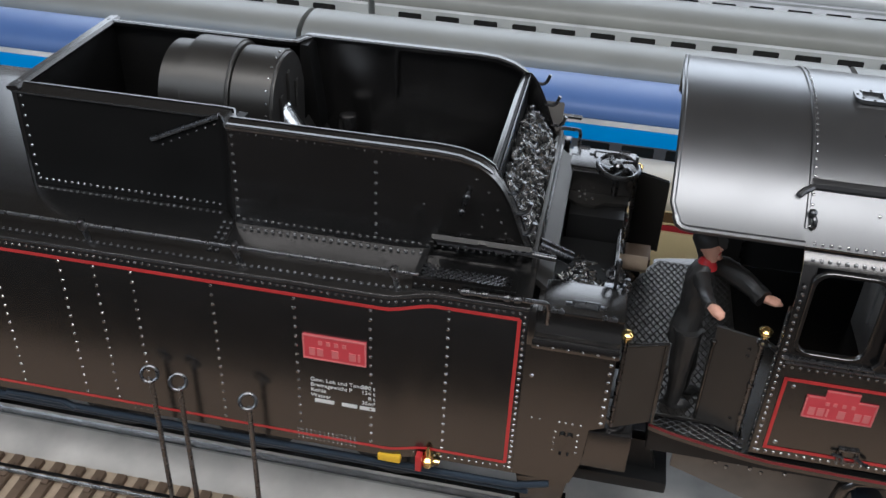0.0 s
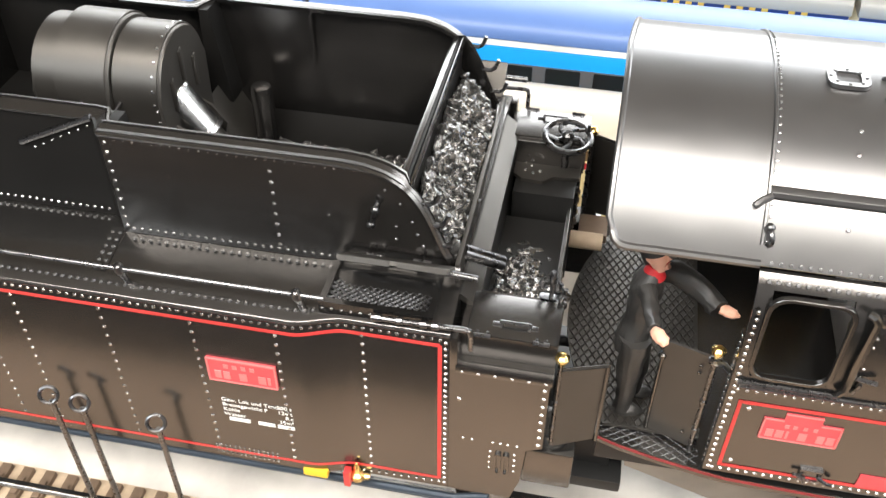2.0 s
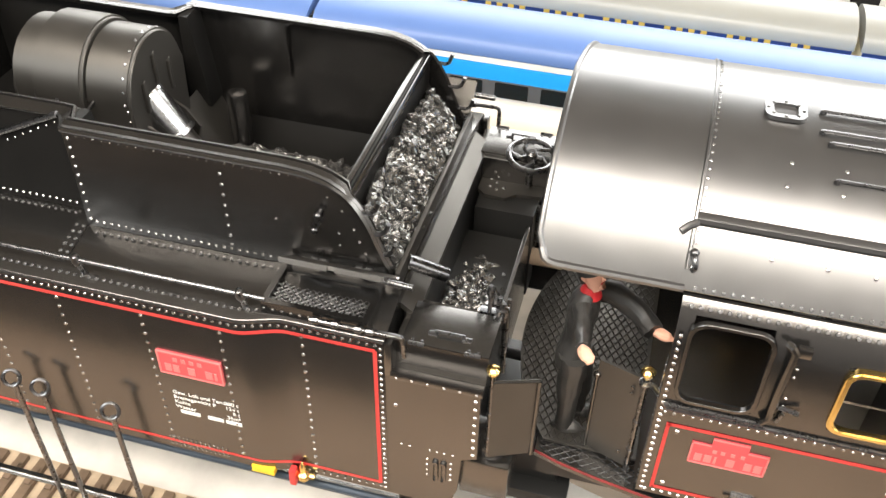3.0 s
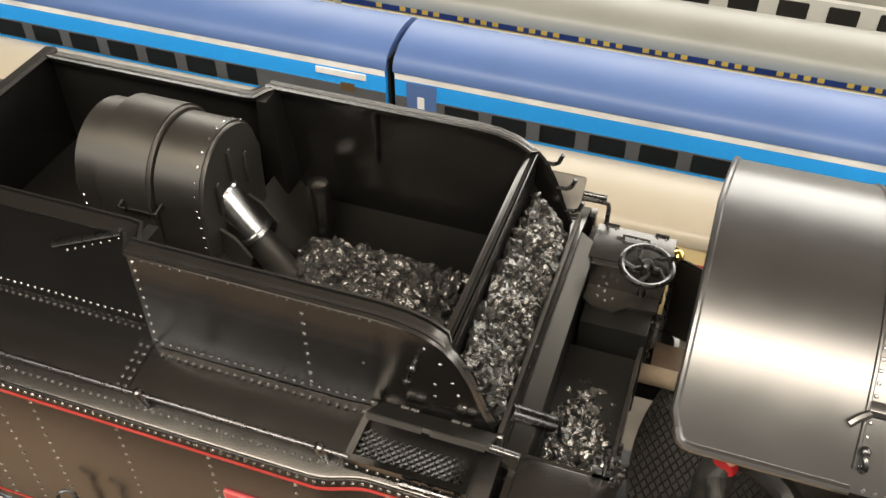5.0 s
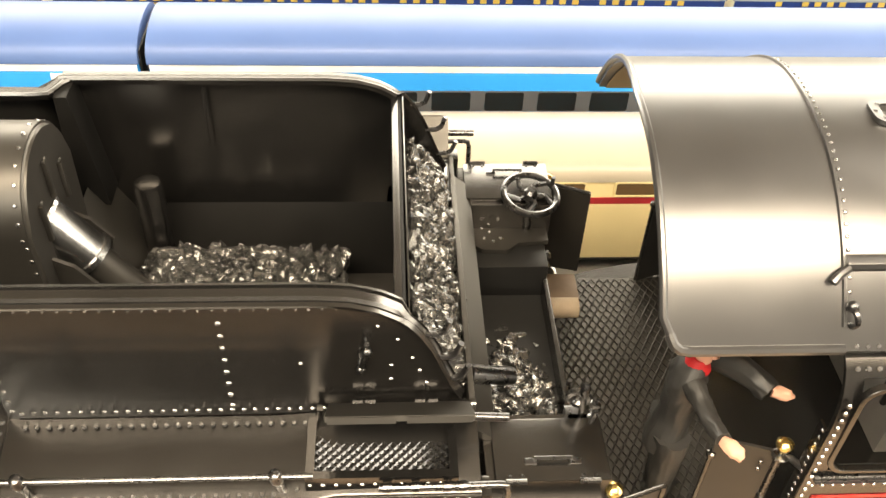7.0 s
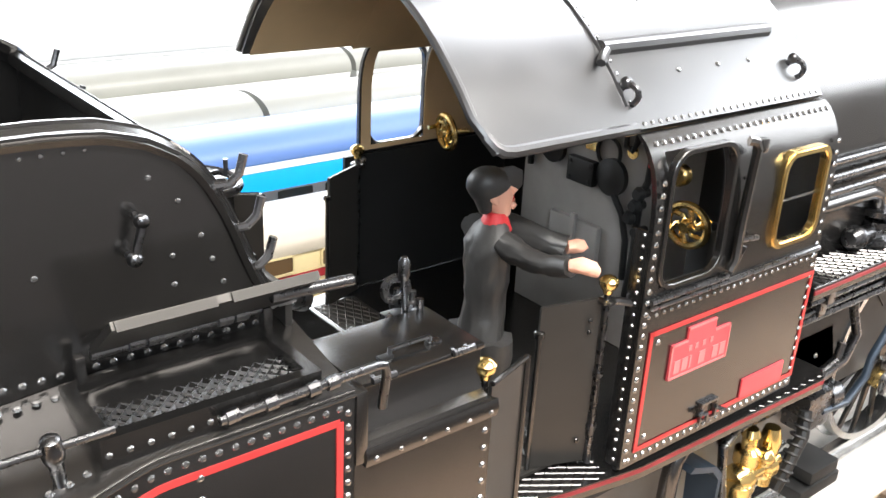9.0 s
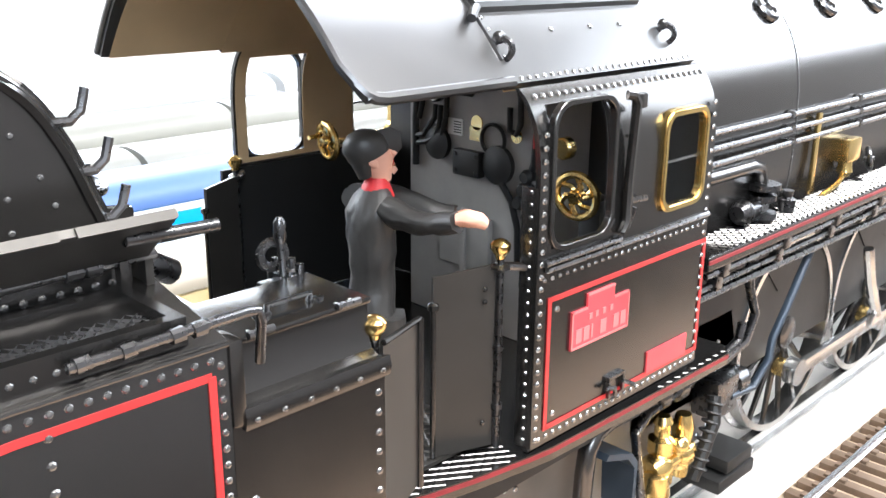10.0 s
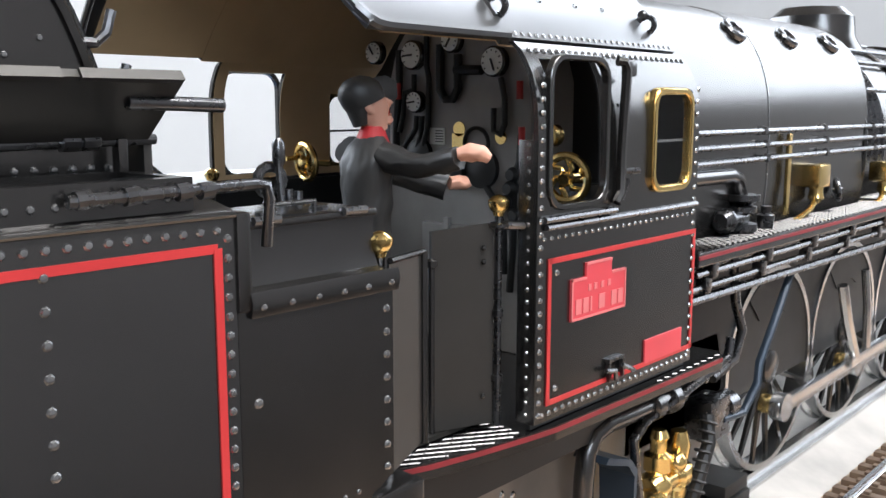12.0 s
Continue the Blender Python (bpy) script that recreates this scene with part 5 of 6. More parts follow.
def build_boiler():
    root = LOCO
    cz = 1.42
    def ring(x, r, n=30):
        return [(x, YL - r * math.sin(a), cz + r * math.cos(a)) for a in np.linspace(-2.2, 2.2, n)]
    bm = B()
    def steep(x, n=40):
        out = []
        for a in np.linspace(-2.2, 2.2, n):
            sn, cs = math.sin(a), math.cos(a)
            out.append((x, YL - 1.06 * math.copysign(abs(sn) ** 0.667, sn), cz + 1.06 * math.copysign(abs(cs) ** 0.667, cs)))
        return out
    vs = loft(bm, [steep(3.215), steep(6.75)])
    bm.faces.new(vs[0]), bm.faces.new(vs[-1][::-1])
    fb = part("firebox_cladding", bm, BLACK, root, "smooth black firebox cladding")
    bm = B()
    vs = loft(bm, [ring(6.751, 0.99), ring(14.5, 0.96)])
    bm.faces.new(vs[0]), bm.faces.new(vs[-1][::-1])
    bo = part("boiler", bm, BLACK, root, "long black boiler barrel")
    for x, r in ((6.72, 1.065), (6.85, 1.0), (8.3, 1.0), (10.0, 1.0)):
        bm = B()
        pipe(bm, ring(x, r), 0.022, 6)
        part("boiler_band", bm, BLACK, bo)
    bm = B()
    pipe(bm, steep(4.73), 0.006, 6)
    for k in range(58):
        dome(bm, (3.3 + 0.06 * k, YL - 1.06 * math.cos(0.17), cz + 1.06 * math.sin(0.17)), (0, -1, 0.17), 0.013)
    part("rivets", bm, RIVET, fb, kind="stuff")
    for x in (4.55, 5.45, 6.30):
        n = Vector((0, -0.70, 0.714))
        c = Vector((x, 0.635, 2.25))
        bm = B()
        lathe(bm, c, c + n * 0.05, [(0, 0.10), (0.5, 0.10), (0.8, 0.085), (0.85, 0.06), (0.6, 0.05), (0.6, 0.03), (1.2, 0.028)], 22)
        part("wash_out_plug", bm, STEEL, fb, "round wash-out plug")
    for y, z, r, x1 in ((0.49, 1.905, 0.022, 7.4), (0.40, 1.60, 0.018, 9.0), (0.385, 1.51, 0.018, 9.0), (0.375, 1.42, 0.018, 9.0)):
        bm = B()
        rod(bm, (3.2, y, z), (x1, y, z - 0.01), r, 10)
        for x in np.arange(3.5, x1, 1.1):
            lathe(bm, (x, y + 0.08, z), (x, y - 0.02, z), [(0, 0.02), (0.6, 0.02), (0.7, 0.032), (1, 0.025)], 10)
        part("boiler_pipe", bm, STEEL, fb, "bright-edged pipe along the boiler")
    # Elbow pipe and valve cluster by the cab.
    bm = B()
    pipe(bm, [(3.2, 0.40, 1.34), (4.10, 0.40, 1.33), (4.22, 0.40, 1.30), (4.27, 0.40, 1.22), (4.27, 0.40, 1.10)], 0.05, 12)
    part("elbow_pipe", bm, BLACK, fb)
    bm = B()
    lathe(bm, (4.27, 0.38, 0.95), (4.27, 0.38, 1.20), [(0, 0.08), (0.1, 0.10), (0.25, 0.10), (0.3, 0.05), (0.5, 0.05), (0.55, 0.09), (0.7, 0.09), (0.75, 0.05), (0.85, 0.11), (1, 0.11)], 16)
    lathe(bm, (3.95, 0.38, 1.05), (4.25, 0.38, 1.05), [(0, 0.05), (0.15, 0.08), (0.3, 0.08), (0.4, 0.05), (1, 0.06)], 14)
    lathe(bm, (4.6, 0.36, 0.95), (4.6, 0.36, 1.10), [(0, 0.05), (0.6, 0.06), (0.7, 0.03), (1, 0.04)], 12)
    part("check_valve", bm, STEEL, fb)
    bm = B()
    box(bm, 4.98, 5.04, 0.375, 0.40, 1.0, 1.57, 0.006)
    part("brass_strip", bm, BRASS, fb, "upright brass strip")
    for x, z in ((5.50, 1.25), (7.10, 1.20)):
        bm = B()
        box(bm, x - 0.12, x + 0.12, 0.30, 0.46, z - 0.08, z + 0.09, 0.02)
        lathe(bm, (x, 0.36, z - 0.2), (x, 0.36, z - 0.07), [(0, 0.03), (0.3, 0.06), (0.6, 0.05), (1, 0.05)], 14)
        pipe(bm, [(x, 0.36, z - 0.18), (x - 0.1, 0.36, z - 0.24), (x - 0.3, 0.38, z - 0.30)], 0.022, 8)
        part("lubricator", bm, BRASS, fb, "brass lubricator box with a drip pipe")
    bm = B()
    spoked_wheel(bm, (5.95, 0.36, 1.12), (0.5, -1, 0.2), 0.075, 0.02, 4, 0.02)
    part("valve_wheel", bm, STEEL, fb)
    # Dome and pipework on top and further ahead.
    bm = B()
    lathe(bm, (8.2, YL, 2.3), (8.2, YL, 2.75), [(0, 0.5), (0.3, 0.42), (0.75, 0.40), (0.95, 0.3), (1, 0.1)], 28)
    part("dome", bm, BLACK, bo)
    for y, z in ((0.75, 2.2), (0.95, 2.33), (1.2, 2.42)):
        bm = B()
        pipe(bm, [(3.3, y, z + 0.02), (6.6, y, z + 0.02), (7.0, y + 0.02, z - 0.05), (9.0, y, z - 0.05)], 0.022, 8)
        part("top_pipe", bm, STEEL, bo)
    for x in (7.05, 7.2, 7.35):
        bm = B()
        pipe(bm, [(x, YL - 1.0 * math.sin(a), cz + 1.0 * math.cos(a)) for a in np.linspace(0.3, 1.7, 12)], 0.035, 8)
        part("feed_pipe", bm, STEEL, bo)
    # Running board with tread and red edge.
    bm = B()
    box(bm, 3.32, 13.0, 0.20, 0.85, 0.86, 0.945, 0.008)
    rb = part("running_board", bm, BLACK, root, "running board with diamond tread and red edge", smooth=False)
    bm = B()
    box(bm, 3.32, 13.0, 0.192, 0.20, 0.905, 0.927)
    part("red_edge", bm, MAROON, rb, smooth=False)
    bm = B()
    for s in (1, -1):
        for k in range(-6, 66):
            x = 3.34 + 0.075 * k
            pipe(bm, [(max(3.34, x), 0.21 if s > 0 else 0.62, 0.947), (max(3.36, x + 0.41), 0.62 if s > 0 else 0.21, 0.947)], 0.009, 4)
    part("diamond_tread", bm, BLACK, rb, kind="stuff")
    for z, y in ((0.80, 0.26), (0.70, 0.30)):
        bm = B()
        rod(bm, (3.4, y, z), (12.5, y, z), 0.022, 8)
        for x in np.arange(3.6, 11, 0.8):
            box(bm, x - 0.04, x + 0.04, y - 0.035, y + 0.035, z - 0.035, z + 0.12, 0.01)
        part("board_pipe", bm, STEEL, rb)
    bm = B()
    pipe(bm, [(3.35, 0.34, 0.62), (5.0, 0.34, 0.60), (9.0, 0.34, 0.55)], 0.03, 8)
    part("board_pipe", bm, STEEL, rb)
    bm = B()
    box(bm, 3.3, 13.0, 0.62, 2 * YL - 0.62, -0.35, 0.80)
    part("main_frame", bm, DEEP, root, smooth=False)


build_boiler()


def build_running_gear():
    root = LOCO
    def driver(x, z, r, y=0.60):
        bm = B()
        # Tyre with flange, then spokes, hub and balance weight.
        n = 44
        for prof in ([(r - 0.05, 0.0), (r, 0.0), (r, 0.10), (r + 0.035, 0.125), (r + 0.035, 0.15), (r - 0.05, 0.15)],):
            rows = [[(x + q * math.cos(k * math.tau / n), y + w, z + q * math.sin(k * math.tau / n)) for q, w in prof] for k in range(n + 1)]
            loft(bm, rows, closed=True)
        bmesh.ops.remove_doubles(bm, verts=bm.verts, dist=1e-4)
        w = part("driving_wheel", bm, BRIGHT, root, "spoked driving wheel with a bright tyre")
        bm = B()
        lathe(bm, (x, y - 0.02, z), (x, y + 0.12, z), [(0, 0.10), (0.1, 0.13), (1, 0.14)], 22)
        for k in range(18):
            a = k * math.tau / 18
            d = Vector((math.cos(a), 0, math.sin(a)))
            c = Vector((x, y + 0.06, z))
            lathe(bm, c + d * 0.1, c + d * (r - 0.035), [(0, 0.033), (1, 0.022)], 6)
        part("spokes", bm, BLACK, w)
        bm = B()
        arc = [(x + q * math.cos(a), z + q * math.sin(a)) for q, aa in ((r - 0.08, np.linspace(0.9, 2.2, 9)), (r - 0.34, np.linspace(2.1, 1.0, 7))) for a in aa]
        prism(bm, arc, "y", y + 0.01, y + 0.1)
        part("balance_weight", bm, DEEP, w)
        bm = B()
        lathe(bm, (x - 0.02, y - 0.14, z - 0.29), (x - 0.02, y + 0.05, z - 0.29), [(0, 0.05), (0.2, 0.075), (1, 0.08)], 16)
        part("crank_pin", bm, BRASS, w)
    for x in (5.44, 7.09, 8.74, 10.39):
        driver(x, -0.24, 0.81)
    bm = B()
    box(bm, 5.3, 10.5, 0.47, 0.53, -0.59, -0.47, 0.012)
    for x in (5.42, 7.07, 8.72, 10.37):
        lathe(bm, (x, 0.45, -0.53), (x, 0.55, -0.53), [(0, 0.11), (1, 0.11)], 20)
    part("coupling_rod", bm, BRIGHT, root, "long steel coupling rod")
    bm = B()
    box(bm, 6.6, 11.0, 0.36, 0.42, -0.46, -0.36, 0.012)
    pipe(bm, [(6.35, 0.40, 0.30), (6.45, 0.38, 0.0), (6.70, 0.38, -0.36)], 0.045, 8)
    pipe(bm, [(6.9, 0.40, 0.36), (6.95, 0.38, 0.05), (7.0, 0.38, -0.35)], 0.035, 8)
    part("connecting_rod", bm, BRIGHT, root)
    # Brown-grey riveted frame plate below the cab and its holes.
    bm = B()
    prism(bm, [(1.3, 0.2), (1.3, -0.35), (2.0, -0.6), (3.6, -0.85), (4.5, -0.62), (4.62, -0.1), (4.5, 0.2)], "y", 0.62, 0.66)
    fr = part("frame_plate", bm, FRAMEP, root, "brown-tinted steel frame plate", smooth=False)
    bm = B()
    for x, z in [(4.45 - 0.02 * k, -0.55 + 0.11 * k) for k in range(6)] + [(3.65 + 0.13 * k, -0.80 + 0.035 * k) for k in range(7)] + [(1.5 + 0.09 * k, -0.05 - 0.03 * (k % 3)) for k in range(9)] + [(1.55 + 0.09 * k, -0.20 - 0.03 * (k % 3)) for k in range(8)]:
        dome(bm, (x, 0.62, z), (0, -1, 0), 0.022)
    part("rivets", bm, RIVET, fr, kind="stuff")
    # Injector in brass, with feed pipes.
    bm = B()
    lathe(bm, (3.40, 0.45, -0.62), (3.40, 0.45, -0.16), [(0, 0.09), (0.15, 0.09), (0.2, 0.06), (0.4, 0.06), (0.45, 0.085), (0.65, 0.085), (0.7, 0.05), (0.85, 0.05), (0.9, 0.065), (1, 0.045)], 18)
    lathe(bm, (3.25, 0.43, -0.50), (3.72, 0.43, -0.50), [(0, 0.07), (0.1, 0.10), (0.25, 0.10), (0.3, 0.07), (0.6, 0.07), (0.65, 0.10), (0.8, 0.10), (0.85, 0.06), (1, 0.06)], 18)
    lathe(bm, (3.62, 0.43, -0.66), (3.62, 0.43, -0.22), [(0, 0.055), (0.3, 0.07), (0.5, 0.06), (0.8, 0.075), (1, 0.05)], 16)
    lathe(bm, (3.28, 0.40, -0.72), (3.28, 0.40, -0.48), [(0, 0.08), (0.4, 0.10), (0.9, 0.08), (1, 0.04)], 16)
    ball(bm, (3.50, 0.38, -0.38), 0.07, 12)
    part("injector", bm, BRASS, root, "polished brass injector cluster")
    bm = B()
    pipe(bm, [(3.60, 0.42, 0.02), (2.75, 0.42, 0.05), (2.62, 0.42, 0.02), (2.56, 0.42, -0.06), (2.54, 0.42, -0.20), (2.52, 0.42, -0.60)], 0.055, 12)
    lathe(bm, (3.20, 0.42, 0.03), (3.50, 0.42, 0.02), [(0, 0.06), (0.05, 0.085), (0.3, 0.085), (0.35, 0.06), (0.7, 0.06), (0.75, 0.085), (1, 0.085)], 14)
    part("feed_pipe", bm, BLACK, root, "thick black feed pipe")
    bm = B()
    pipe(bm, [(4.15, 0.36, 0.28), (4.12, 0.36, 0.16), (3.95, 0.36, 0.12), (3.1, 0.38, -0.02), (2.98, 0.38, -0.10), (3.02, 0.38, -0.30), (3.10, 0.38, -0.60)], 0.03, 10)
    pipe(bm, [(4.22, 0.40, 0.86), (4.24, 0.38, 0.50), (4.32, 0.36, 0.30), (4.22, 0.36, 0.12), (3.9, 0.36, 0.06)], 0.032, 10)
    part("drain_pipe", bm, STEEL, root)
    bm = B()
    pipe(bm, [(5.2, 0.40, 0.55), (4.9, 0.38, 0.25), (4.68, 0.38, 0.0), (4.66, 0.38, -0.15), (4.5, 0.40, -0.32), (4.2, 0.42, -0.30)], 0.03, 10)
    part("hose", bm, BLUEP, root, "blue-grey flexible hose")
    bm = B()
    pipe(bm, [(3.95, 0.40, -0.20), (3.90, 0.36, -0.36), (3.80, 0.36, -0.52), (3.72, 0.38, -0.72)], 0.045, 10)
    for k in range(8):
        f = k / 7
        torus(bm, (3.93 - 0.18 * f, 0.385 - 0.02 * f, -0.24 - 0.40 * f), (-0.4, 0, -1), 0.048, 0.012, 14, 5)
    part("ribbed_hose", bm, DEEP, root)
    bm = B()
    box(bm, 4.0, 4.30, 0.40, 0.60, -0.42, -0.14, 0.03)
    lathe(bm, (4.30, 0.48, -0.25), (4.5, 0.48, -0.25), [(0, 0.10), (0.6, 0.10), (0.7, 0.06), (1, 0.06)], 14)
    part("lubricator_box", bm, STEEL, root)
    # Cab steps, bent blue-grey strap.
    bm = B()
    slab(bm, [[(2.66, 0.34, -0.10), (2.66, 0.55, -0.10)], [(2.86, 0.32, -0.16), (2.86, 0.55, -0.16)], [(2.93, 0.32, -0.24), (2.93, 0.55, -0.24)], [(2.96, 0.34, -0.75), (2.96, 0.55, -0.75)]], lambda p: p + Vector((-0.03, 0, -0.03)))
    part("step_strap", bm, BLUEP, root, "bent blue-grey step strap")
    bm = B()
    torus(bm, (2.62, 0.42, -0.62), (0.3, -1, 0), 0.12, 0.03, 20, 8)
    part("pipe_loop", bm, STEEL, root)
    bm = B()
    box(bm, 3.95, 4.45, 0.30, 0.60, -0.92, -0.82, 0.02)
    box(bm, 4.05, 4.40, 0.30, 0.60, -0.80, -0.70, 0.02)
    part("brake_hanger", bm, DEEP, root)
    # Trailing wheels under cab.
    for x in (2.9,):
        bm = B()
        lathe(bm, (x, 0.66, -0.55), (x, 0.80, -0.55), [(0, 0.42), (0.1, 0.5), (1, 0.5)], 36)
        part("trailing_wheel", bm, DEEP, root)


FRAMEP = material("brownish_frame_steel", (0.24, 0.215, 0.19), 0.42, 0.5, 0.2, 60)
build_running_gear()


def build_tender_gear():
    root = TENDER
    bm = B()
    box(bm, -7.0, 0.3, 0.45, 2 * YC - 0.45, -0.5, -0.1)
    part("tender_frame", bm, DEEP, root, smooth=False)
    bm = B()
    pipe(bm, [(-6.9, 0.02, -0.26), (-1.6, 0.02, -0.26), (0.1, 0.03, -0.26), (0.35, 0.05, -0.20)], 0.028, 8)
    pipe(bm, [(-6.9, 0.06, -0.34), (0.2, 0.06, -0.34)], 0.02, 8)
    pipe(bm, [(-4.2, 0.0, -0.20), (-3.7, 0.0, -0.20), (-3.6, 0.0, -0.26)], 0.03, 8)
    part("brake_pipe", bm, BLUEP, root, "blue-grey brake pipe below the tank")
    for x in (-6.3, -5.0, -3.6, -2.3, -1.0):
        bm = B()
        lathe(bm, (x, 0.60, -0.60), (x, 0.78, -0.60), [(0, 0.38), (0.1, 0.42), (0.7, 0.42), (0.75, 0.45), (1, 0.45)], 32)
        w = part("tender_wheel", bm, DEEP, root)
        bm = B()
        box(bm, x - 0.16, x + 0.16, 0.38, 0.56, -0.72, -0.42, 0.03)
        lathe(bm, (x, 0.34, -0.58), (x, 0.40, -0.58), [(0, 0.08), (0.3, 0.10), (1, 0.10)], 16)
        part("axle_box", bm, DEEP, root)
        bm = B()
        for k in range(5):
            box(bm, x - 0.30 + 0.04 * k, x + 0.30 - 0.04 * k, 0.42, 0.50, -0.40 + 0.025 * (4 - k) - 0.1, -0.38 + 0.025 * (4 - k) - 0.1)
        part("leaf_spring", bm, DEEP, root, smooth=False)
    bm = B()
    prism(bm, [(0.07, -0.12), (0.50, -0.12), (0.44, -0.55), (0.16, -0.55)], "y", 0.10, 0.16)
    box(bm, 0.10, 0.50, 0.02, 0.30, -0.57, -0.54)
    part("tender_step", bm, BLACK, root, smooth=False)
    # Dark draw gear, added to darken the gap above the pale roadbed.
    bm = B()
    box(bm, 0.25, 1.3, 0.55, 2 * YC - 0.55, -0.62, -0.50, 0.02)
    prism(bm, [(0.3, -0.5), (1.2, -0.5), (1.1, -0.2), (0.4, -0.2)], "y", 0.7, 0.8)
    rod(bm, (0.2, 0.9, -0.35), (1.3, 0.9, -0.35), 0.05, 12)
    rod(bm, (0.2, 1.8, -0.35), (1.3, 1.8, -0.35), 0.05, 12)
    part("draw_gear", bm, DEEP, root, "dark draw gear between tender and engine")
    # Yellow label block, red lever and brass cock low on the side.
    bm = B()
    box(bm, -0.98, -0.80, -0.08, 0.0, -0.14, -0.07, 0.01)
    part("yellow_block", bm, YELLOW, root, "small yellow painted block")
    bm = B()
    box(bm, -0.68, -0.63, -0.09, -0.02, -0.18, -0.02, 0.012)
    part("red_lever", bm, RED, root, "small red drain lever")
    bm = B()
    lathe(bm, (-0.59, -0.03, -0.16), (-0.59, -0.03, 0.04), [(0, 0.03), (0.2, 0.055), (0.45, 0.055), (0.55, 0.03), (0.8, 0.025), (1, 0.008)], 16)
    rod(bm, (-0.66, -0.03, -0.09), (-0.50, -0.03, -0.10), 0.025, 10)
    part("drain_cock", bm, BRASS, root, "brass drain cock")


build_tender_gear()


# ---- enginemen: one plain painted figurine ----
def build_figure():
    bm = B()
    def limb(pts, seg=14, mi=0):
        rows = []
        for i, (p, rx, ry) in enumerate(pts):
            p = Vector(p)
            a = Vector(pts[min(i + 1, len(pts) - 1)][0]) - Vector(pts[max(i - 1, 0)][0])
            a, s, u = basis(a)
            if abs(a.z) > 0.8:
                s, u = Vector((1, 0, 0)), Vector((0, 1, 0))
            rows.append([p + s * rx * math.cos(k * math.tau / seg) + u * ry * math.sin(k * math.tau / seg) for k in range(seg)])
        vs = loft(bm, rows, closed=True, mi=mi)
        bm.faces.new(vs[0]).material_index = mi
        bm.faces.new(vs[-1][::-1]).material_index = mi
    X, Y = 1.19, 0.645
    for dy, dx in ((-0.08, 0.0), (0.10, 0.06)):
        limb([((X + dx, Y + dy, 0.40), 0.06, 0.055), ((X + dx, Y + dy, 0.62), 0.075, 0.07), ((X + dx * 0.6, Y + dy * 0.9, 0.85), 0.09, 0.085), ((X, Y + dy * 0.8, 1.08), 0.105, 0.10)])
        limb([((X + dx - 0.06, Y + dy, 0.345), 0.035, 0.045), ((X + dx, Y + dy, 0.375), 0.06, 0.055), ((X + dx + 0.09, Y + dy, 0.36), 0.05, 0.055), ((X + dx + 0.15, Y + dy, 0.345), 0.02, 0.03)])
    limb([((X - 0.02, Y, 0.94), 0.115, 0.13), ((X - 0.02, Y, 1.06), 0.11, 0.125), ((X + 0.0, Y, 1.25), 0.085, 0.095), ((X + 0.0, Y, 1.42), 0.10, 0.115), ((X, Y, 1.53), 0.095, 0.13), ((X + 0.01, Y, 1.60), 0.072, 0.10), ((X + 0.03, Y, 1.65), 0.048, 0.055)], 20)
    # Near arm held out, far arm on the regulator side.
    limb([((X, Y - 0.09, 1.57), 0.05, 0.055), ((X + 0.02, Y - 0.17, 1.545), 0.055, 0.055), ((X + 0.035, Y - 0.25, 1.525), 0.05, 0.05), ((X + 0.05, Y - 0.34, 1.54), 0.046, 0.046), ((1.25, 0.20, 1.565), 0.046, 0.046)])
    limb([((X + 0.0, Y + 0.10, 1.57), 0.07, 0.07), ((X + 0.18, Y + 0.13, 1.53), 0.078, 0.078), ((X + 0.38, Y + 0.06, 1.45), 0.07, 0.07), ((1.65, 0.61, 1.42), 0.062, 0.066)])
    limb([((1.245, 0.19, 1.575), 0.03, 0.03), ((1.265, 0.15, 1.59), 0.042, 0.036), ((1.29, 0.11, 1.585), 0.04, 0.03), ((1.31, 0.085, 1.57), 0.018, 0.015)], 10, 1)
    limb([((1.66, 0.61, 1.42), 0.03, 0.03), ((1.70, 0.60, 1.42), 0.042, 0.036), ((1.745, 0.59, 1.415), 0.04, 0.034), ((1.77, 0.585, 1.40), 0.018, 0.015)], 10, 1)
    limb([((X + 0.03, Y, 1.60), 0.078, 0.08), ((X + 0.03, Y, 1.645), 0.06, 0.062), ((X + 0.035, Y, 1.68), 0.046, 0.048)], 14, 2)
    # Folds of the coat.
    bmesh.ops.subdivide_edges(bm, edges=bm.edges[:], cuts=2, use_grid_fill=True)
    for v in bm.verts:
        if v.co.z < 1.60:
            v.co += noise.noise_vector(v.co * 9) * 0.018 + noise.noise_vector(v.co * 26) * 0.011
    face = set(bm.verts)
    # Plain head with chin, nose, brow and ears, chin lifted, then a round cap tipped back with its short peak.
    limb([((X + 0.05, Y, 1.655), 0.04, 0.042), ((X + 0.052, Y, 1.69), 0.05, 0.046), ((X + 0.05, Y, 1.705), 0.058, 0.05), ((X + 0.05, Y, 1.73), 0.072, 0.056), ((X + 0.044, Y, 1.765), 0.078, 0.06), ((X + 0.04, Y, 1.80), 0.076, 0.06), ((X + 0.03, Y, 1.835), 0.066, 0.056)], 18, 1)
    limb([((X + 0.092, Y, 1.685), 0.02, 0.026), ((X + 0.108, Y, 1.695), 0.022, 0.026), ((X + 0.112, Y, 1.71), 0.014, 0.022)], 10, 1)
    limb([((X + 0.108, Y, 1.79), 0.010, 0.010), ((X + 0.128, Y, 1.762), 0.014, 0.013), ((X + 0.134, Y, 1.748), 0.015, 0.016), ((X + 0.118, Y, 1.738), 0.010, 0.012)], 10, 1)
    limb([((X + 0.104, Y, 1.718), 0.018, 0.020), ((X + 0.112, Y, 1.723), 0.014, 0.02), ((X + 0.104, Y, 1.729), 0.016, 0.018)], 8, 2)
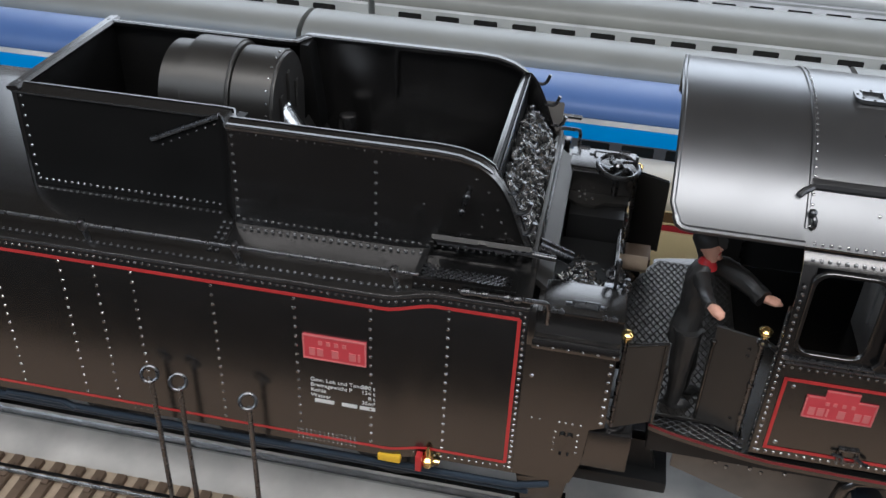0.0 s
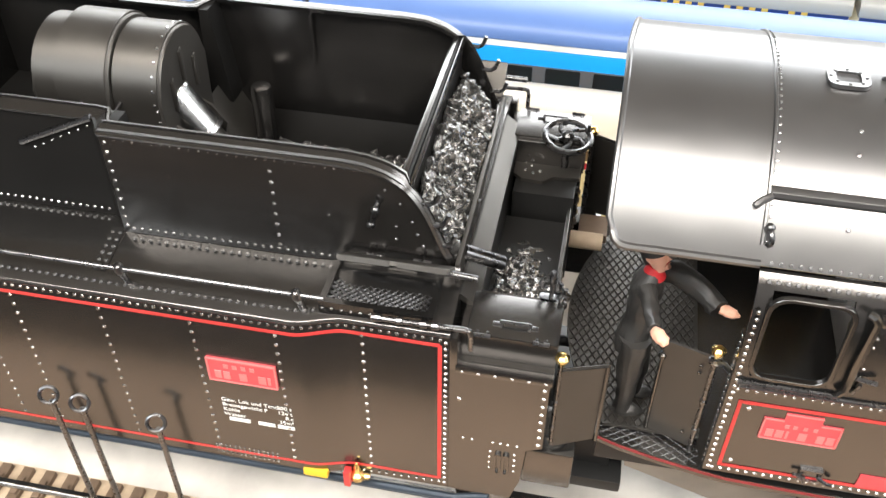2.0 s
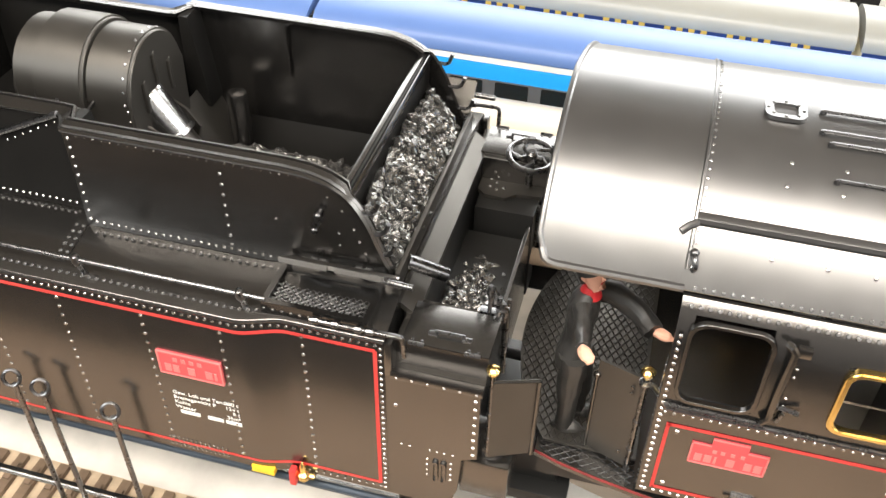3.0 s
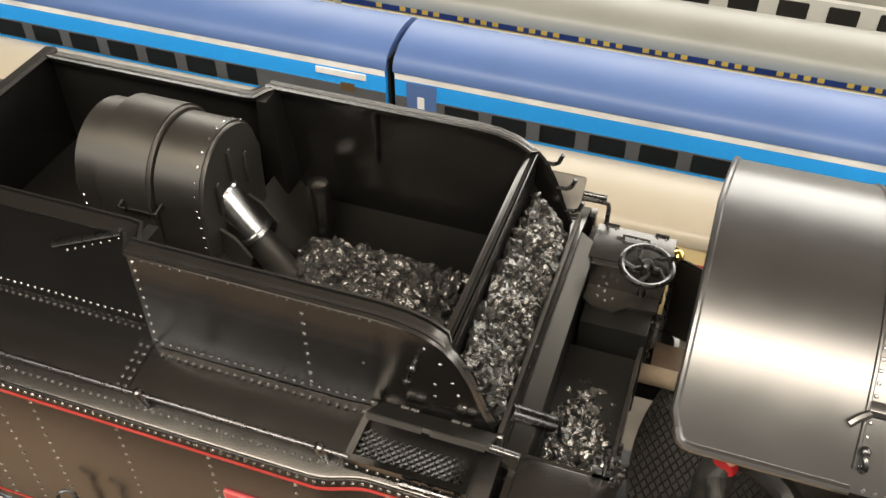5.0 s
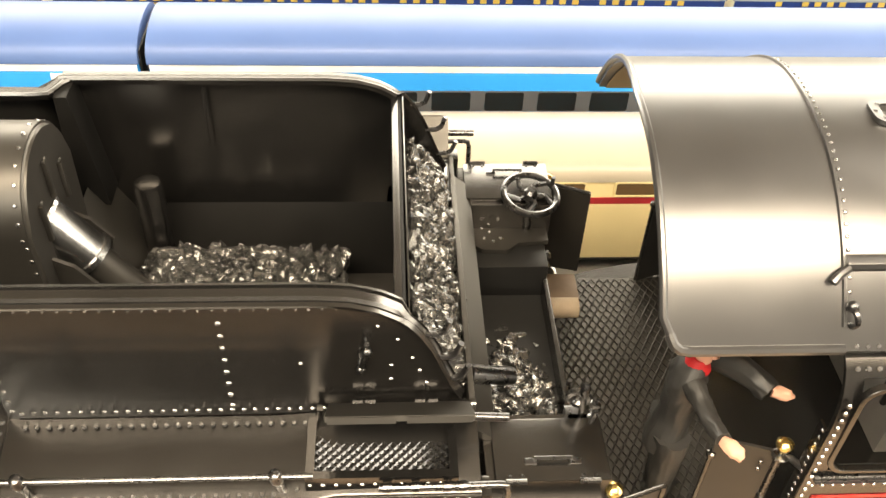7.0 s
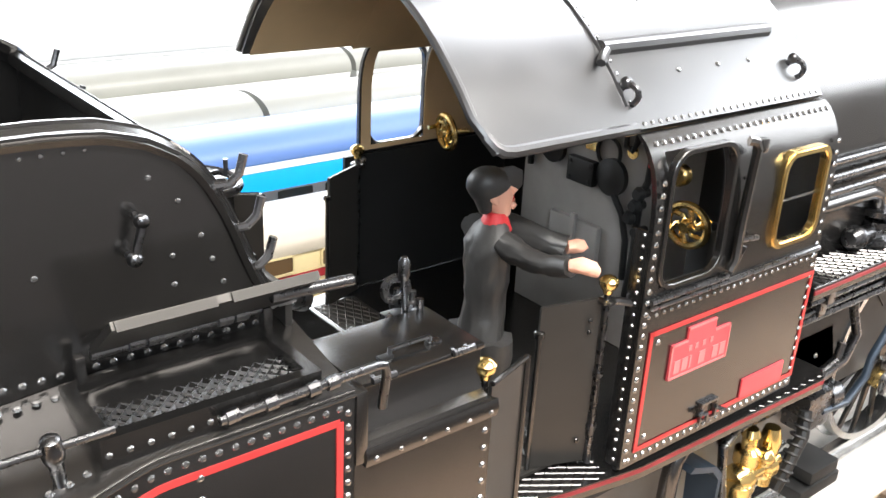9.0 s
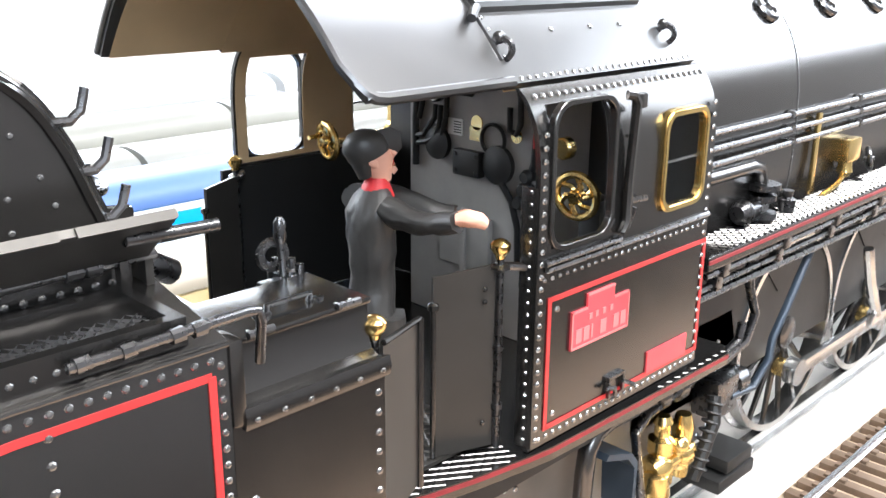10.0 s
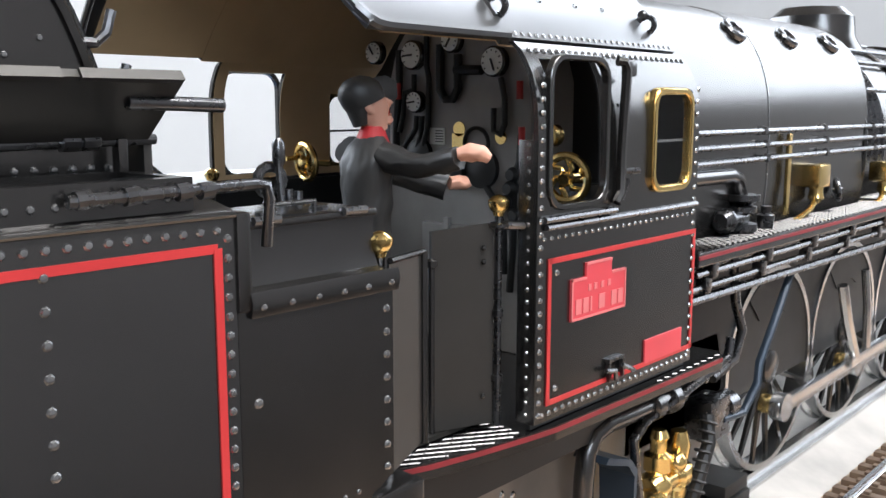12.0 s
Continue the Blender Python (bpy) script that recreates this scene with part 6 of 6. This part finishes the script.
    for sd in (-1, 1):
        limb([((X + 0.03, Y + sd * 0.058, 1.735), 0.012, 0.007), ((X + 0.024, Y + sd * 0.066, 1.76), 0.02, 0.009), ((X + 0.02, Y + sd * 0.06, 1.785), 0.014, 0.008)], 8, 1)
    limb([((X - 0.015, Y, 1.70), 0.03, 0.044), ((X - 0.008, Y, 1.75), 0.045, 0.06), ((X + 0.0, Y, 1.80), 0.06, 0.064)], 12, 0)
    before = set(bm.verts)
    limb([((X + 0.03, Y, 1.775), 0.088, 0.072), ((X + 0.028, Y, 1.795), 0.093, 0.076), ((X + 0.024, Y, 1.84), 0.094, 0.077), ((X + 0.018, Y, 1.872), 0.072, 0.063), ((X + 0.014, Y, 1.893), 0.04, 0.036), ((X + 0.014, Y, 1.898), 0.012, 0.012)], 20, 0)
    limb([((X + 0.09, Y, 1.795), 0.014, 0.072), ((X + 0.145, Y, 1.79), 0.011, 0.062), ((X + 0.178, Y, 1.778), 0.008, 0.036)], 10, 0)
    bmesh.ops.rotate(bm, cent=Vector((X + 0.03, Y, 1.80)), matrix=Euler((0, -0.12, 0)).to_matrix(), verts=[v for v in bm.verts if v not in before])
    head = [v for v in bm.verts if v not in face]
    bmesh.ops.rotate(bm, cent=Vector((X + 0.04, Y, 1.69)), matrix=Euler((0, -0.30, 0)).to_matrix(), verts=head)
    bmesh.ops.rotate(bm, cent=Vector((X + 0.04, Y, 1.75)), matrix=Euler((0, 0, -0.45)).to_matrix(), verts=head)
    me = finish("engineman_figurine", bm, (COAT, SKIN, SCARF), True, 60)
    ob = new("engineman_figurine", me)
    ob.scale = (1, 1, 1)
    tagged(ob, "painted miniature figurine in charcoal coat and cap on the footplate", "figurine")


build_figure()


# ---- tracks ----
def build_track(name, y0, gauge, x0, x1, zr, h, sl, step, sw, label, matr, sleepers=True):
    root = thing(name, ((x0 + x1) / 2, y0 + gauge / 2, ZF), label, "track")
    for y in (y0, y0 + gauge):
        bm = B()
        w = 0.022 * (h / 0.08)
        prism(bm, [(y - w * 1.7, zr - h), (y + w * 1.7, zr - h), (y + w * 1.7, zr - h * 0.8), (y + w * 0.5, zr - h * 0.7), (y + w * 0.5, zr - h * 0.3), (y + w, zr - h * 0.25), (y + w, zr), (y - w, zr), (y - w, zr - h * 0.25), (y - w * 0.5, zr - h * 0.3), (y - w * 0.5, zr - h * 0.7), (y - w * 1.7, zr - h * 0.8)], "x", x0, x1)
        part("rail", bm, matr, root, "bright metal rail", smooth=False)
    bm = B()
    yc = y0 + gauge / 2
    if sleepers:
        box(bm, x0, x1, yc - sl / 2 - 0.05, yc + sl / 2 + 0.05, ZF, ZF + 0.01)
    else:
        prism(bm, [(yc - sl / 2 - 0.36, ZF), (yc + sl / 2 + 0.36, ZF), (yc + sl / 2, zr - h), (yc - sl / 2, zr - h)], "x", x0, x1)
    part("track_bed", bm, BALLAST if sleepers else TABLE, root, smooth=False)
    if not sleepers:
        return root
    me = None
    k = 0
    x = x0 + step
    while x < x1:
        if me is None:
            bm = B()
            box(bm, x - sw / 2, x + sw / 2, yc - sl / 2, yc + sl / 2, ZF + 0.008, zr - h, 0.006)
            for y in (y0, y0 + gauge):
                for s in (-1, 1):
                    box(bm, x - sw * 0.35, x + sw * 0.35, y + s * 0.06 - 0.025, y + s * 0.06 + 0.025, zr - h - 0.004, zr - h * 0.6, 0.005)
            o = part("sleeper", bm, SLEEPER, root)
            me, xb = o.data, x
        else:
            o = new("sleeper", me)
            o.parent = root
            o.matrix_parent_inverse = Matrix.Translation(-root.location)
            o.location = ((x - xb) * SC, 0, 0)
        x += step
        k += 1
    return root


build_track("small_gauge_track", -0.445, 0.485, -9.0, 14.0, -1.20, 0.065, 0.88, 0.205, 0.09, "small gauge model track with brown plastic sleepers", BRIGHT)
build_track("main_track", 0.66, 1.36, -9.5, 15.0, -1.05, 0.13, 1.46, 0.62, 0.28, "larger gauge rails on a pale roadbed under the locomotive", BRIGHT, False)


# ---- ring-topped pins beside the tender ----
def pin(x, y, z):
    root = thing("ring_pin", (x, y, ZF), "black wire pin with a ring eye standing beside the tender", "wire pin", "ring pins")
    bm = B()
    torus(bm, (x, y, z), (0.3, -1, 0.5), 0.062, 0.014, 24, 8)
    part("ring_eye", bm, STEEL, root)
    bm = B()
    lathe(bm, (x + 0.01, y, ZF), (x + 0.005, y, z - 0.06), [(0, 0.06), (0.006, 0.06), (0.012, 0.022), (0.96, 0.02), (1, 0.02)], 10)
    part("stem", bm, STEEL, root)


for x, y, z in ((-2.74, -0.19, 0.46), (-2.51, -0.195, 0.435), (-1.95, -0.21, 0.375)):
    pin(x, y, z)


# ---- coaches standing on the tracks behind ----
def arch_roof(y0, y1, ze, zt, n=12):
    c, w = (y0 + y1) / 2, (y1 - y0) / 2
    return [(c - w * math.cos(math.pi * k / n), ze + (zt - ze) * math.sin(math.pi * k / n) ** 0.8) for k in range(n + 1)]


def coach(name, label, x0, x1, y0, w, z0, ze, zt, body, roof, windows, bands, wmat, ends=None, lift=0.0):
    root = thing(name, ((x0 + x1) / 2, y0 + w / 2, ZF), label, "railway coach", "model coaches")
    bm = B()
    box(bm, x0, x1, y0, y0 + w, z0, ze, 0.02)
    b = part("body", bm, body, root)
    bm = B()
    prof = arch_roof(y0 - 0.015, y0 + w + 0.015, ze - 0.01, zt)
    prism(bm, prof + [(y0 + w + 0.015, ze - 0.03), (y0 - 0.015, ze - 0.03)], "x", x0 - 0.01, x1 + 0.01)
    part("roof", bm, roof, root, "rounded coach roof")
    for za, zb, m in bands:
        bm = B()
        box(bm, x0 + 0.01, x1 - 0.01, y0 - 0.006, y0 + 0.02, za, zb)
        part("band", bm, m, b, smooth=False)
    me = None
    for xa, xb, za, zb in windows:
        bm = B()
        prism(bm, rrect(xa, xb, za, zb, 0.02, 3), "y", y0 - 0.010, y0 + 0.02)
        wd = part("window", bm, wmat, b, smooth=False)
        if wmat is BROWNW:
            bm = B()
            frame_ring(bm, rrect(xa - 0.018, xb + 0.018, za - 0.018, zb + 0.018, 0.03, 3), rrect(xa, xb, za, zb, 0.02, 3), "y", y0 - 0.02, y0 + 0.0)
            part("window_frame", bm, body, wd)
    # Underframe, bogies and wheels carry it on the table.
    bm = B()
    box(bm, x0 + 0.05, x1 - 0.05, y0 + 0.1, y0 + w - 0.1, z0 - 0.12, z0)
    part("underframe", bm, DEEP, root, smooth=False)
    for xb in (x0 + 0.9, x1 - 0.9):
        bm = B()
        box(bm, xb - 0.45, xb + 0.45, y0 + 0.12, y0 + w - 0.12, ZF + 0.14, z0 - 0.08, 0.02)
        bg = part("bogie", bm, DEEP, root)
        for dx in (-0.3, 0.3):
            bm = B()
            lathe(bm, (xb + dx, y0 + 0.16, ZF + 0.155), (xb + dx, y0 + w - 0.16, ZF + 0.155), [(0, 0.155), (0.1, 0.155), (0.12, 0.05), (0.88, 0.05), (0.9, 0.155), (1, 0.155)], 20)
            part("wheelset", bm, STEEL, bg)
    return root


def row(x0, x1, pitch, w, za, zb, skip=()):
    out = []
    x = x0
    while x + w < x1:
        out.append((x, x + w, za, zb))
        x += pitch
    return out


# Cream coach with a red line.
for xa, xb in ((-9.4, -1.15), (-1.05, 7.4)):
    coach("cream_coach", "cream model coach with beige roof and thin red line", xa, xb, 4.22, 0.98, -1.02, -0.02, 0.17, CREAM, ROOFG,
          row(xa + 0.6, xb - 0.4, 0.735, 0.44, -0.205, -0.065), ((-0.315, -0.24, CRED),), BROWNW)
# Blue double coaches.
for xa, xb, wx in ((-11.4, -2.80, 0.55), (-2.70, 6.0, 0.62)):
    cs = coach("blue_coach", "bright blue model coach with dark windows and blue roof", xa, xb, 5.66, 1.0, -1.05, 0.315, 0.55, CYAN, NAVYR,
               row(xa + (0.6 if xa > -5 else 0.5), xb - (0.5 if xa > -5 else 1.25), 0.55, 0.40, -0.25, -0.03), ((0.20, 0.275, CWHITE), (-0.262, -0.015, CYAN)), GLASSD)
    for o in [c for c in cs.children_recursive if c.name.startswith("band")][1:]:
        o.data.materials[0] = BANDG if o.data.materials[0] == CYAN else o.data.materials[0]
    for x in (xa, xb):
        bm = B()
        box(bm, x - 0.03, x + 0.03, 5.72, 6.6, -0.9, 0.40, 0.02)
        part("end_bellows", bm, DEEP, cs)
    if xa > -5:
        bm = B()
        box(bm, -2.55, -2.20, 5.648, 5.67, -0.95, 0.185)
        d = part("coach_door", bm, NAVYR, cs, "dark blue coach door", smooth=False)
        bm = B()
        box(bm, -2.42, -2.34, 5.64, 5.66, -0.13, 0.02)
        part("door_window", bm, CWHITE, d, smooth=False)
    else:
        bm = B()
        box(bm, -3.36, -3.19, 5.645, 5.67, -0.08, 0.02)
        part("destination_box", bm, BROWNW, cs, "small brown destination box", smooth=False)
        bm = B()
        box(bm, -3.66, -3.04, 5.64, 5.67, 0.10, 0.175)
        part("name_bar", bm, CWHITE, cs, smooth=False)
# Cream and navy saloon coaches with gold lining.
for xa, xb in ((-12.0, -4.2), (-4.1, 3.6), (3.7, 11.5)):
    cs = coach("saloon_coach", "cream saloon coach with gold-lined navy letterboard and grey roof", xa, xb, 7.35, 1.0, -1.02, 0.16, 0.42, CREAMP, SILROOF,
               row(xa + 0.4, xb - 0.3, 0.55, 0.30, -0.22, 0.0), ((0.045, 0.155, NAVY), (0.03, 0.042, GOLD), (0.158, 0.17, GOLD), (-1.0, -0.45, NAVY)), SILROOF)
    bm = B()
    x = xa + 0.5
    k = 0
    while x < xb - 0.5:
        box(bm, x, x + 0.075, 7.335, 7.36, 0.07, 0.13)
        x += 0.15 if (k % 4) else 0.32
        k += 1
    part("gold_bar", bm, GOLD, cs, "gold bars on the letterboard", smooth=False, kind="stuff")
# Grey-roofed and silver coaches farther back.
for xa, xb in ((-13.0, -3.6), (-3.5, 6.0), (6.1, 15.0)):
    coach("silver_coach", "silver grey model coach with a row of windows", xa, xb, 9.2, 1.05, -1.02, 0.22, 0.5, SILVER, SILROOF,
          row(xa + 0.4, xb - 0.3, 0.62, 0.38, -0.15, 0.08), ((0.14, 0.2, CWHITE),), GLASSD)
for xa, xb in ((-14.0, -1.8), (-1.6, 8.0), (8.2, 16.0)):
    coach("white_coach", "white ribbed model coach with dark windows", xa, xb, 11.0, 1.1, -1.02, 0.35, 0.62, CWHITE, SILVER,
          row(xa + 0.4, xb - 0.3, 0.62, 0.40, -0.05, 0.18), ((0.24, 0.28, SILVER), (-0.16, -0.12, SILVER)), GLASSD)


# ---- light fittings that carry the lamps ----
def ceiling_panel(name, x, y, w, d):
    root = tagged(new(name), "white flat ceiling light panel", "ceiling light", "ceiling lights")
    root.location = (x, y, 1.55)
    for nm, pts in (("frame", [(-w / 2 - 0.02, w / 2 + 0.02, -d / 2 - 0.02, d / 2 + 0.02)]),):
        bm = B()
        a, b, c, e = pts[0]
        frame_ring(bm, [((x + a) / SC, (y + c) / SC), ((x + b) / SC, (y + c) / SC), ((x + b) / SC, (y + e) / SC), ((x + a) / SC, (y + e) / SC)],
                   [((x - w / 2) / SC, (y - d / 2) / SC), ((x + w / 2) / SC, (y - d / 2) / SC), ((x + w / 2) / SC, (y + d / 2) / SC), ((x - w / 2) / SC, (y + d / 2) / SC)], "z", 1.53 / SC + ZF, 1.55 / SC + ZF)
        part(nm, bm, WALLP, root, smooth=False)


ceiling_panel("ceiling_light", 0.0, -0.88, 2.0, 0.55)
# Added fitting for the unseen east lamp that lights up the roof.
ceiling_panel("ceiling_light", 1.75, 0.35, 1.2, 0.6)
